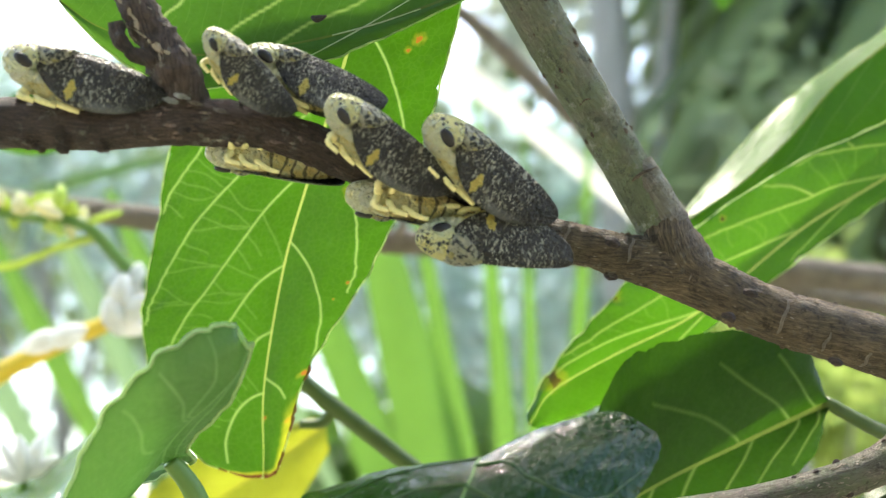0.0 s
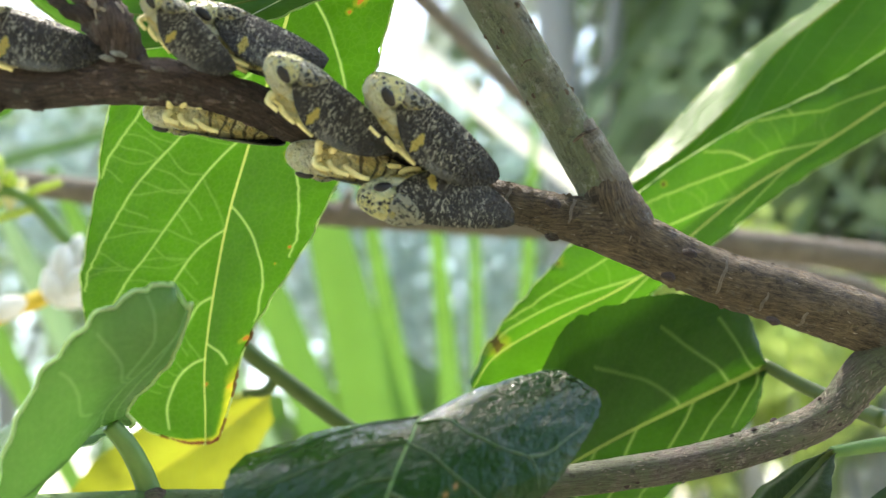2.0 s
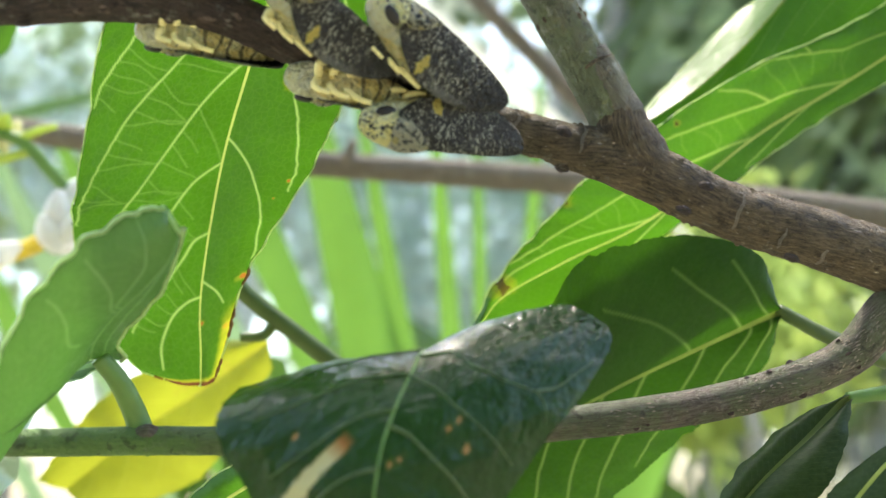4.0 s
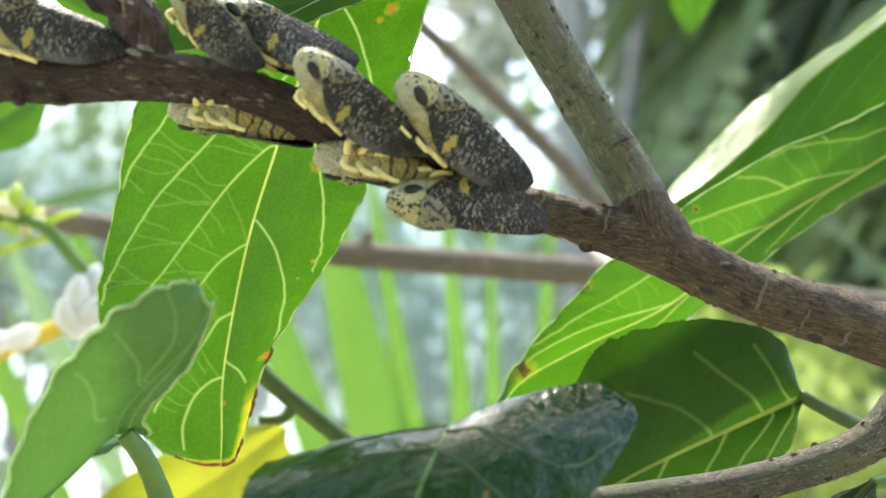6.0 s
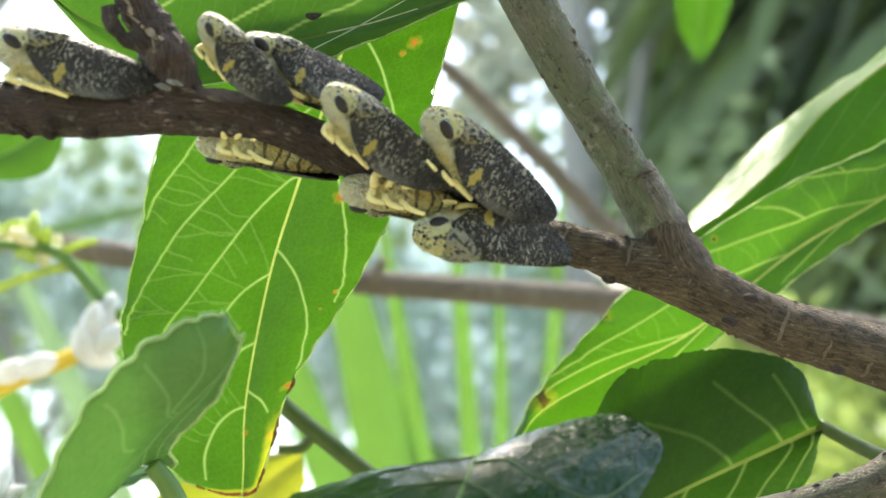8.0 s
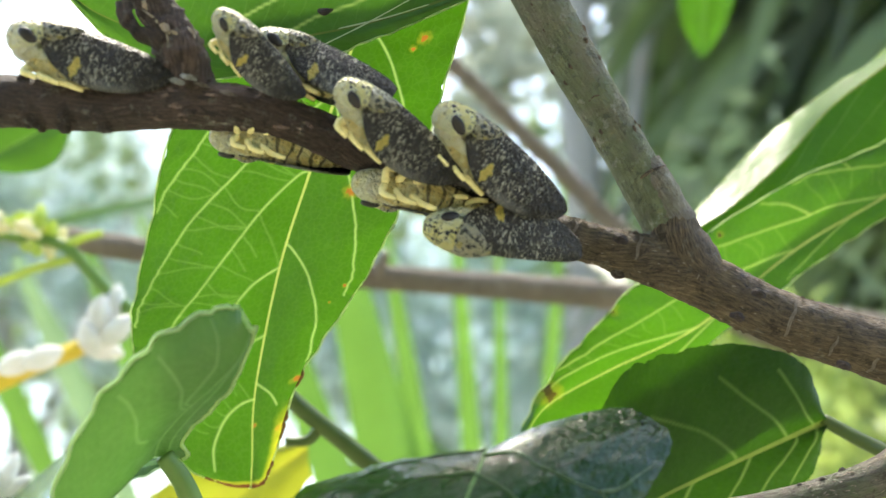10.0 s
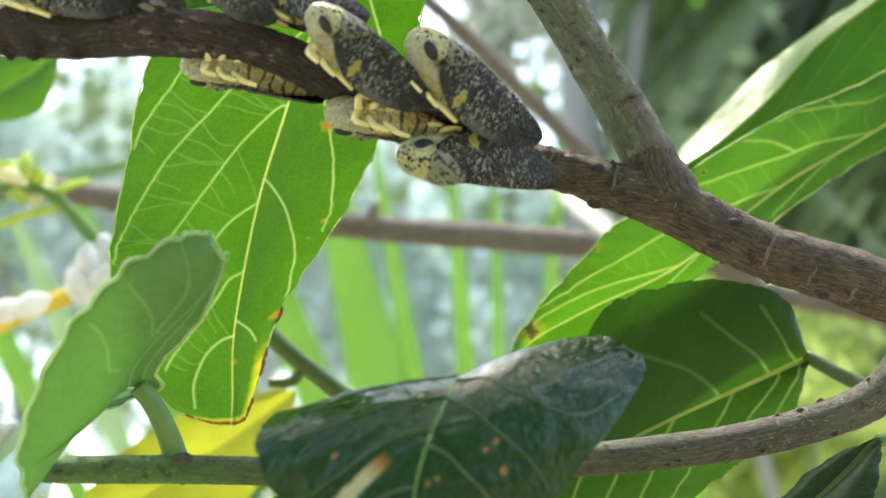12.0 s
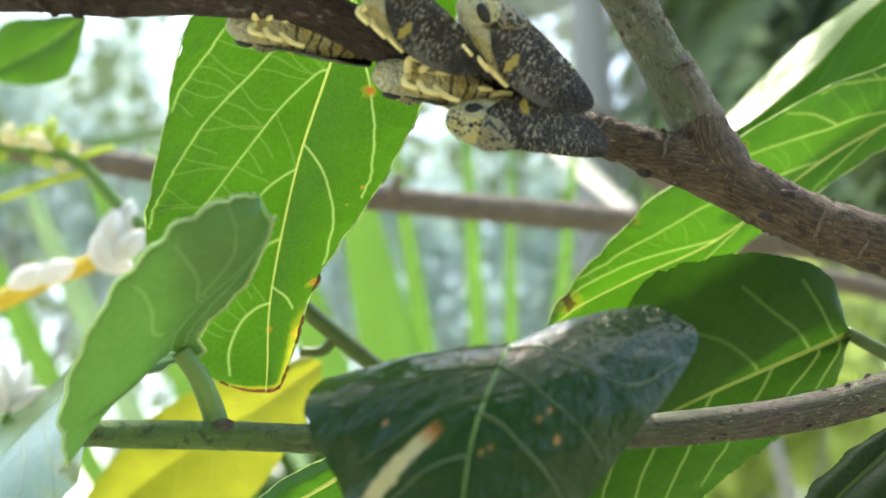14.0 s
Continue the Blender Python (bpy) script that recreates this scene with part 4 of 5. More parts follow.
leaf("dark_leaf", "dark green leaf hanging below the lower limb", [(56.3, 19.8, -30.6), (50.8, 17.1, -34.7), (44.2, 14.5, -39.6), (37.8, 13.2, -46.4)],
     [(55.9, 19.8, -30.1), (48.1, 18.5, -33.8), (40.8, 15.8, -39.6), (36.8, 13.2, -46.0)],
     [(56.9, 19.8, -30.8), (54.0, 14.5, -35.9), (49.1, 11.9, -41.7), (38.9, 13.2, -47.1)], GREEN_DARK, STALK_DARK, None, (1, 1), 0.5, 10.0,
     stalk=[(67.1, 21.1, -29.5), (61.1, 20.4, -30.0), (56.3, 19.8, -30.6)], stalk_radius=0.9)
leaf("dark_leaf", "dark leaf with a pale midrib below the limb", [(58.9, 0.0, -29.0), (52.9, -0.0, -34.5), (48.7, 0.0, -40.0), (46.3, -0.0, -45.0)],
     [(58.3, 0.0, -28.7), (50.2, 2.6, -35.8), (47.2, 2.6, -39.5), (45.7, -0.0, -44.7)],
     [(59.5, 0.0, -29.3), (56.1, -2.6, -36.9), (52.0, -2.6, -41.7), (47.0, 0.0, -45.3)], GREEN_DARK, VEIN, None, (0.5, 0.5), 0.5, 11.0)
leaf("low_leaf", "bright green leaf below the twig", [(-8.7, 21.1, -35.9), (-14.7, 22.4, -40.4), (-20.9, 23.7, -44.6), (-28.0, 26.4, -51.3)],
     [(-9.3, 21.1, -35.6), (-17.0, 23.7, -38.5), (-24.2, 25.1, -43.5), (-28.8, 26.4, -51.0)],
     [(-8.0, 21.1, -36.6), (-11.2, 22.4, -43.7), (-16.7, 23.7, -48.3), (-27.3, 26.4, -51.6)], GREEN_R, VEIN, RIM, (0.5, 0.5), 0.5, 12.0)
leaf("round_leaf", "small round green leaf in the soft distance", [(-76.5, 131.9, 35.7), (-82.3, 131.9, 30.8), (-89.4, 131.9, 26.4), (-97.5, 131.9, 22.0)],
     [(-77.1, 131.9, 36.3), (-86.0, 131.9, 34.9), (-93.7, 131.9, 32.9), (-98.1, 131.9, 22.6)],
     [(-75.9, 131.9, 35.2), (-79.2, 131.9, 24.2), (-86.2, 131.9, 20.5), (-96.9, 131.9, 21.4)], GREEN_TOP, STALK, None, (1, 1), 0.5, 13.0)
leaf("hanging_tip", "green drooping leaf tip in the soft distance", [(94.2, 263.8, 123.1), (92.5, 263.8, 104.3), (91.3, 263.8, 89.3), (90.8, 263.8, 77.2)],
     [(92.3, 263.8, 123.1), (83.1, 263.8, 105.9), (83.8, 263.8, 90.0), (90.3, 263.8, 77.3)],
     [(96.0, 263.8, 123.2), (101.8, 263.8, 104.6), (98.7, 263.8, 89.5), (91.4, 263.8, 77.0)], GREEN_R, STALK, None, (1, 1), 0.5, 14.0)

# ---- planthoppers: x to the head, z to the back, built 1 long, then scaled ----
def wing_material():
    n = Nodes("mottled charcoal wing")
    p = n.coords()
    axes = n.add("ShaderNodeSeparateXYZ")
    n.put(p, axes.inputs[0])
    x, z = axes.outputs[0], axes.outputs[2]
    squiggle = n.ramp(n.noise(n.stretch(p, (1.5, 0.5, 0.75)), 38, 3, 0.55, 0.9), 0.56, 0.60)
    grit = n.ramp(n.noise(n.stretch(p, (1.2, 1.0, 0.8)), 60, 2, 0.6), 0.60, 0.64, 0.0, 0.8)
    dense = n.math("MULTIPLY", n.ramp(n.noise(p, 6, 4, 0.65), 0.40, 0.58), n.ramp(n.math("ADD", x, n.math("MULTIPLY", n.noise(p, 9, 2), 0.3)), 0.2, 0.45))
    specks = n.math("MULTIPLY", n.math("MAXIMUM", squiggle, grit), n.math("ADD", n.math("MULTIPLY", dense, 0.88), 0.05))
    base = n.mix(n.ramp(n.noise(p, 5, 4, 0.65), 0.35, 0.65), (0.034, 0.026, 0.019), (0.085, 0.07, 0.054))
    color = n.mix(specks, base, (0.80, 0.73, 0.55))
    smear = n.math("MULTIPLY", n.ramp(n.math("ADD", z, n.math("MULTIPLY", n.noise(p, 9, 3), 0.08)), -0.165, -0.11, 0.8, 0.0), n.math("MULTIPLY", n.ramp(x, 0.12, 0.26), n.ramp(x, 0.5, 0.4)))
    color = n.mix(smear, color, n.mix(n.noise(p, 50, 3), (0.22, 0.21, 0.19), (0.46, 0.44, 0.40)))
    away = n.add("ShaderNodeVectorMath", operation="DISTANCE")
    n.put(n.stretch(p, (1.3, 0, 0.62)), away.inputs[0])
    away.inputs[1].default_value = (0.72, 0, -0.082)
    d = n.math("ADD", away.outputs["Value"], n.math("MULTIPLY", n.math("SUBTRACT", n.noise(p, 22, 4, 0.6), 0.5), 0.09))
    color = n.mix(n.ramp(d, 0.034, 0.040, 1.0, 0.0), color, (0.90, 0.70, 0.16))
    relief = n.math("ADD", n.noise(p, 40, 3), n.math("MULTIPLY", n.math("MAXIMUM", squiggle, grit), 0.5))
    return n.done(n.surface(color, n.ramp(n.noise(p, 14, 3), 0.3, 0.7, 0.38, 0.6), n.bump(relief, 0.007), Specular_IOR_Level=0.4))


def head_material():
    n = Nodes("pale yellow speckled head")
    p = n.coords()
    axes = n.add("ShaderNodeSeparateXYZ")
    n.put(p, axes.inputs[0])
    base = n.mix(n.ramp(n.noise(p, 7, 3), 0.44, 0.58), (1.0, 0.90, 0.38), (1.0, 0.96, 0.62))
    dots = n.ramp(n.math("ADD", n.voronoi(p, 21), n.math("MULTIPLY", n.math("SUBTRACT", n.noise(p, 30, 2), 0.5), 0.35)), 0.24, 0.31, 1.0, 0.0)
    squiggle = n.ramp(n.math("ABSOLUTE", n.math("SUBTRACT", n.noise(p, 17, 2, 0.5, 1.0), 0.52)), 0.014, 0.024, 1.0, 0.0)
    upper = n.math("MULTIPLY", n.ramp(axes.outputs[2], -0.05, -0.01), n.ramp(n.noise(p, 9, 2), 0.42, 0.46))
    marks = n.math("MULTIPLY", n.math("MAXIMUM", dots, squiggle), upper)
    return n.done(n.surface(n.mix(marks, base, (0.04, 0.035, 0.03)), 0.42, n.bump(n.noise(p, 30, 3), 0.006)))


def belly_material(name, low, high, band):
    n = Nodes(name)
    p = n.coords()
    color = n.mix(n.ramp(n.noise(p, 10, 3), 0.4, 0.6), low, high)
    axes = n.add("ShaderNodeSeparateXYZ")
    n.put(p, axes.inputs[0])
    bands = n.math("SINE", n.math("ADD", n.math("MULTIPLY", axes.outputs[0], 75.0), n.math("MULTIPLY", n.noise(p, 8, 2), 9.0)))
    color = n.mix(n.math("MULTIPLY", n.ramp(bands, 0.5, 0.8, 0.0, band), n.ramp(axes.outputs[0], 0.66, 0.6)), color, (0.10, 0.065, 0.03))
    color = n.mix(n.ramp(n.noise(p, 26, 2), 0.67, 0.71), color, (0.08, 0.06, 0.035))
    return n.done(n.surface(color, 0.5, n.bump(n.noise(p, 30, 3), 0.012)))


def shoulder_material():
    n = Nodes("mottled grey and yellow shoulder")
    p = n.coords()
    color = n.mix(n.ramp(n.noise(p, 38, 3, 0.6), 0.42, 0.5), (0.06, 0.055, 0.048), (0.66, 0.61, 0.44))
    color = n.mix(n.ramp(n.noise(p, 8, 2), 0.56, 0.6, 0.0, 0.9), color, (0.72, 0.62, 0.24))
    return n.done(n.surface(color, 0.5, n.bump(n.noise(p, 30, 3), 0.012)))


def plain(name, color, rough, scale=30.0, low=0.75):
    n = Nodes(name)
    p = n.coords()
    return n.done(n.surface(n.mix(n.ramp(n.noise(p, scale, 3), 0.3, 0.7), tuple(c * low for c in color), color), rough))


WING, HEAD = wing_material(), head_material()
SADDLE = shoulder_material()
PALE = plain("pale waxy limb", (0.88, 0.76, 0.36), 0.5)
FACE = belly_material("cream face and chest", (0.96, 0.86, 0.48), (1.0, 0.95, 0.7), 0.0)
EYE = plain("dark brown eye", (0.014, 0.009, 0.008), 0.55)
BELLY = belly_material("cream belly with brown bands", (0.94, 0.76, 0.28), (0.97, 0.88, 0.5), 0.8)


def raw(points, faces):
    bm = bmesh.new()
    verts = [bm.verts.new(p) for p in points]
    for f in faces:
        bm.faces.new([verts[i] for i in f])
    bmesh.ops.recalc_face_normals(bm, faces=bm.faces)
    return bm


def loft(stations, sides=18):
    """stations: x, half width, bottom z, top z. A closed rounded body."""
    s = spline(stations, 26)
    pts, faces = [], []
    for x, w, lo, hi in s:
        for j in range(sides):
            a = 2 * math.pi * j / sides
            pts.append((x, max(w, 0.002) * math.cos(a), (lo + hi) / 2 + max(hi - lo, 0.004) / 2 * math.sin(a)))
    for i in range(len(s) - 1):
        for j in range(sides):
            k = (j + 1) % sides
            faces.append((i * sides + j, i * sides + k, (i + 1) * sides + k, (i + 1) * sides + j))
    faces += [tuple(range(sides)), tuple(range((len(s) - 1) * sides, len(s) * sides))]
    return raw(pts, faces)


def wing_points(side, lift=0.0, nx=34, na=11):
    """The wing's roof-like shell: from the ridge down to its lower edge."""
    prof = spline([(0.79, 0.095, -0.06, 0.122), (0.70, 0.108, -0.15, 0.142), (0.58, 0.108, -0.215, 0.152), (0.44, 0.102, -0.235, 0.152), (0.28, 0.085, -0.215, 0.138), (0.13, 0.058, -0.16, 0.11), (0.04, 0.03, -0.10, 0.08), (0.0, 0.0, -0.05, 0.05)], nx)
    pts = []
    for x, top, low, out in prof:
        for j in range(na):
            a = j / (na - 1)
            y = 0.006 + (out + lift) * (a ** 0.6) * (1 - 0.18 * a ** 3)
            z = top + (low - top) * a + lift * (1 - a)
            x2 = x - 0.03 * a * (x - 0.3)
            pts.append((x2, side * y, z))
    faces = [(i * na + j, i * na + j + 1, (i + 1) * na + j + 1, (i + 1) * na + j) for i in range(nx - 1) for j in range(na - 1)]
    return pts, faces


def shell(points, faces, thick, side):
    inner = [(x, y - side * thick, z) for x, y, z in points]
    n = len(points)
    allf = list(faces) + [tuple(i + n for i in reversed(f)) for f in faces]
    count = {}
    for f in faces:
        for a, b in zip(f, f[1:] + f[:1]):
            key = (min(a, b), max(a, b))
            count[key] = count.get(key, 0) + 1
    allf += [(a, b, b + n, a + n) for (a, b), c in count.items() if c == 1]
    return raw(points + inner, allf)


def unit_tube(points, radius):
    bm = tube([(p[0] * 1000, p[1] * 1000, p[2] * 1000) for p in points], [radius * 1000 * (1.15 - 0.5 * i / (len(points) - 1)) for i in range(len(points))], 8, 16, place=metres)
    return bm


def planthopper():
    bug = thing("planthopper", "grey speckled planthopper with a pale yellow head clinging to the bark", "insect", "planthoppers on the branch")
    part("body", loft([(0.90, 0.06, -0.14, 0.0), (0.80, 0.10, -0.21, -0.03), (0.65, 0.112, -0.242, -0.07), (0.45, 0.108, -0.236, -0.09), (0.25, 0.075, -0.19, -0.08), (0.08, 0.02, -0.10, -0.04)]), BELLY, bug, "yellow and brown banded belly")
    head = part("head", loft([(1.0, 0.03, -0.055, 0.0), (0.985, 0.06, -0.095, 0.03), (0.95, 0.086, -0.125, 0.058), (0.90, 0.108, -0.14, 0.08), (0.84, 0.125, -0.14, 0.096), (0.78, 0.12, -0.08, 0.10), (0.74, 0.06, -0.02, 0.09)]), HEAD, bug, "pale yellow head with black specks")
    part("chest", loft([(0.93, 0.05, -0.15, -0.09), (0.86, 0.095, -0.175, -0.05), (0.77, 0.112, -0.19, -0.04), (0.70, 0.105, -0.20, -0.06), (0.64, 0.04, -0.19, -0.1)]), FACE, bug, "cream face and chest")
    part("shoulder", loft([(0.82, 0.08, 0.02, 0.095), (0.78, 0.12, -0.04, 0.105), (0.72, 0.126, -0.05, 0.112), (0.65, 0.09, 0.0, 0.114), (0.58, 0.02, 0.08, 0.112)]), SADDLE, bug, "mottled grey shoulder")
    for side in (-1, 1):
        pts, faces = wing_points(side)
        part("wing", shell(pts, faces, 0.008, side), WING, bug, "dark grey speckled wing with a yellow patch")
        for name, grow, mat in (("eye", 1.0, EYE),):
            bm = bmesh.new()
            bmesh.ops.create_uvsphere(bm, u_segments=16, v_segments=10, radius=1)
            for v in bm.verts:
                u, w = 0.062 * grow * v.co.x, 0.034 * grow * v.co.z
                v.co = Vector((0.858 + 0.93 * u - 0.37 * w, side * (0.117 + 0.022 * v.co.y), -0.03 + 0.37 * u + 0.93 * w))
            part(name, bm, mat, head, "dark oval eye")
        for x0, dx in ((0.82, 0.05), (0.74, 0.0), (0.66, -0.06)):
            part("leg", unit_tube([(x0, side * 0.015, -0.185), (x0 + dx * 0.4, side * 0.05, -0.225), (x0 + dx - 0.04, side * 0.082, -0.24), (x0 + dx - 0.12, side * 0.09, -0.25)], 0.025), PALE, bug, "pale jointed leg")
    return bug


def perch(head, tail, back):
    """The pose of an insect from the places of its head and tail (mm) and the way its back faces."""
    h, t = mm(head), mm(tail)
    x = (h - t).normalized()
    z = Vector(back)
    z = (z - x * z.dot(x)).normalized()
    y = z.cross(x)
    turn = Matrix((x, y, z)).transposed().to_4x4()
    return Matrix.Translation(t) @ turn, (h - t).length


first = planthopper()
SPOTS = [
    ((-45.8, -4.6, 20.7), (-28.9, -2.6, 16.6), (0.1, -0.25, 1)),
    ((-24.3, -5.9, 22.9), (-15.2, -4.6, 14.4), (0.6, -0.5, 0.6)),
    ((-21.0, -2.0, 21.4), (-5.9, 0.0, 16.1), (0.3, -0.1, 1)),
    ((-11.7, -5.9, 15.9), (1.3, -2.6, 6.7), (0.6, -0.45, 0.7)),
    ((-1.4, -4.0, 14.0), (12.6, 0.7, 3.7), (0.6, -0.35, 0.75)),
    ((-2.9, -2.6, 1.0), (14.0, -0.7, -1.6), (0.1, -0.45, -1)),
    ((-10.6, 0.0, 6.1), (5.3, 4.0, 2.5), (0.0, 1, 0.1)),
    ((-25.9, 0.8, 10.9), (-10.8, 3.7, 7.8), (0.0, 1, 0.12)),
]
for i, (head, tail, back) in enumerate(SPOTS):
    m, size = perch(head, tail, back)
    bug = first if i == 0 else copy_thing(first, Matrix())
    bug.matrix_basis = m @ Matrix.Scale(size, 4)

# ---- behind the branch: twigs, flowers, palm, trees ----
twig = thing("far_twig", "brown bare twig crossing behind the leaves", "twig", "twigs behind the branch")
part("twig_limb", tube([(-174.9, 197.8, 18.6), (-102.7, 197.8, 11.2), (-58.6, 197.8, 5.7), (-13.5, 204.4, 2.1), (48.4, 211.0, -1.5), (102.7, 211.0, -6.6), (161.3, 211.0, -14.2), (235.9, 211.0, -25.9), (287.2, 211.0, -147.1), (318.4, 211.0, -659.9), (393.6, 211.0, -1924.2)], [3.0, 3.2, 3.4, 3.6, 3.9, 4.2, 4.5, 5, 6, 8, 10], 16, 140, 0.3), BARK_FAR, twig)
part("twig_spur", tube([(-13.5, 204.4, 2.1), (-11.7, 197.8, 4.7), (-10.1, 195.2, 8.3)], [2.2, 1.6, 1.0], 10, 12, 0.2), BARK_FAR, twig)
twig = thing("slanting_twig", "brown twig slanting down behind the fork", "twig", "twigs behind the branch")
part("twig_limb", tube([(-34.5, 290.1, 120.1), (-6.5, 290.1, 93.1), (13.4, 290.1, 75.8), (33.3, 290.1, 56.6), (53.2, 290.1, 37.4), (69.1, 290.1, 22.1), (112.7, 290.1, -10.3), (201.9, 290.1, -55.5), (259.8, 290.1, -283.2), (260.4, 290.1, -1260.3)], [2.6, 2.7, 2.8, 3.0, 3.2, 3.3, 3.5, 4, 6, 9], 14, 110, 0.3), BARK_FAR, twig)
part("offshoot", tube([(-34.5, 290.1, 120.1), (11.2, 283.5, 178.5), (71.5, 270.4, 170.7), (94.2, 263.8, 121.2)], [2.4, 2.0, 1.4, 0.9], 10, 30, 0.15), BARK_FAR, twig)
stem = thing("green_stem", "thin green stem behind the hanging leaf", "stem")
part("stem_limb", tube([(-27.9, 65.9, -15.5), (-22.0, 65.9, -22.1), (-15.1, 65.9, -27.6), (-5.0, 65.9, -35.5), (6.9, 65.9, -44.9)], [1.3, 1.4, 1.45, 1.5, 1.6], 12, 40, 0.05), STALK_DARK, stem)
part("stem_spur", tube([(-17.8, 65.9, -25.8), (-19.7, 65.9, -28.2), (-23.3, 65.9, -28.5)], [1.0, 0.9, 0.7], 10, 14, 0.05), STALK_DARK, stem)

BUD = thin_material("cream flower bud", (0.70, 0.66, 0.45), (0.85, 0.8, 0.45), 0.35, 0.5)
PETAL = thin_material("white petal", (0.86, 0.84, 0.80), (0.92, 0.9, 0.86), 0.4, 0.5)
YELLOW_STALK = thin_material("yellow flower stalk", (0.70, 0.55, 0.08), (0.8, 0.65, 0.08), 0.3, 0.5)
LIME = thin_material("lime green bud", (0.45, 0.55, 0.12), (0.7, 0.8, 0.15), 0.4, 0.5)


def bud(centre, way, long, thick, material, parent, name="bud"):
    """A drop-shaped bud at a place (mm), pointing along way."""
    c, w = Vector(centre), Vector(way).normalized()
    pts = [c + w * (long * s) for s in (-0.5, -0.25, 0.05, 0.35, 0.5)]
    return part(name, tube(pts, [thick * r for r in (0.25, 0.8, 1.0, 0.6, 0.1)], 10, 14, 0.1), material, parent)


spike = thing("flower_spike", "white buds on a bent yellow flower stalk", "flower")
part("stalk", tube([(-120.5, 131.9, -34.1), (-103.4, 131.9, -30.4), (-93.6, 131.9, -25.5), (-82.5, 131.9, -20.0), (-72.7, 131.9, -15.7), (-68.5, 131.9, -9.6)], [2.4, 2.3, 2.2, 2.0, 1.8, 1.2], 12, 40, 0.1), YELLOW_STALK, spike, "yellow stalk")
for u in (((-69.0, 129.2, -9.5), (0.1, 0, 1)), ((-66.9, 131.9, -7.2), (0.3, 0, 1)), ((-65.0, 127.9, -12.5), (0.6, 0, 0.6)), ((-70.4, 127.9, -14.3), (-0.3, -0.2, 1)), ((-68.5, 131.9, -16.3), (0.8, 0, -0.3)), ((-79.7, 126.6, -18.4), (0.9, 0, 0.4)), ((-85.5, 127.9, -19.7), (0.9, 0, 0.4))):
    bud(u[0], u[1], 9, 2.6, PETAL, spike)
rng = random.Random(4)
cluster = thing("flower_cluster", "lime green flower buds on thin branching stems", "flower")
part("stalk", tube([(-55.6, 131.9, -14.5), (-67.8, 131.9, -4.7), (-77.6, 131.9, 5.1), (-88.6, 131.9, 6.9), (-103.3, 131.9, 8.8)], [1.6, 1.5, 1.3, 1.1, 0.8], 10, 40, 0.1), STALK, cluster)
part("stalk", tube([(-75.2, 131.9, 2.6), (-83.8, 131.9, 0.2), (-93.6, 131.9, -3.5), (-105.8, 131.9, -4.7)], [1.0, 0.9, 0.9, 0.7], 10, 24, 0.1), LIME, cluster)
part("stalk", tube([(-77.6, 131.9, 5.1), (-74.0, 131.9, 6.9), (-69.7, 131.9, 8.1)], [0.9, 0.9, 0.7], 10, 14, 0.1), LIME, cluster)
near, far = Vector((-78.5, 126.6, 11.6)), Vector((-102.9, 137.2, 3.3))
for i in range(26):
    c = Vector([near[k] + (far[k] - near[k]) * rng.random() for k in range(3)])
    bud(c, (rng.uniform(-1, 0.4), rng.uniform(-0.5, 0.5), rng.uniform(0.1, 1)), rng.uniform(4, 7), rng.uniform(1.0, 1.6), LIME if rng.random() < 0.7 else BUD, cluster)

flower = thing("white_flower", "small white flower with long narrow petals", "flower")
part("stalk", tube([(-86.4, 98.9, -61.5), (-81.1, 97.6, -50.8), (-78.0, 95.0, -42.7)], [1.0, 0.9, 0.8], 10, 14, 0.05), STALK, flower)
for place, way in (((-79.2, 92.3, -38.9), (-0.6, 0, 1)), ((-77.1, 91.0, -37.7), (-0.1, -0.2, 1)), ((-75.0, 92.3, -37.6), (0.4, 0, 1)), ((-74.6, 93.6, -40.4), (0.9, 0, 0.5)), ((-80.6, 93.6, -41.6), (-1, 0, 0.3))):
    bud(place, way, 8, 1.5, PETAL, flower, "petal")
speck = tagged(part("debris_speck", tube([(-15.4, 11.9, 27.4), (-14.7, 11.2, 27.1), (-13.8, 11.9, 27.5)], [0.25, 0.5, 0.25], 8, 8, 0.15), BARK_DARK), "tiny black speck of debris stuck to a leaf", "debris")

SILK = thin_material("pale silk thread", (0.6, 0.65, 0.5), (0.7, 0.8, 0.5), 0.5, 0.35, relief=0.00001)
for a, b in (((-16.5, 11.0, 22.2), (-3.0, 11.0, 29.8)), ((-13.0, 11.0, 25.1), (-2.6, 11.0, 28.2))):
    half_way = (Vector(a) + Vector(b)) / 2 + Vector((0, 0, -0.2))
    tagged(part("silk_thread", tube([a, half_way, b], [0.07, 0.09, 0.06], 6, 20, 0.02), SILK), "pale silk thread stretched under a leaf", "silk", "silk threads")

# palm: long blades from a rib
BLADE = thin_material("palm blade", (0.09, 0.16, 0.04), (0.20, 0.42, 0.06), 0.6, 0.4, 30)
BLADE_DEEP = thin_material("shaded palm blade", (0.15, 0.22, 0.12), (0.38, 0.58, 0.28), 0.55, 0.4, 30)


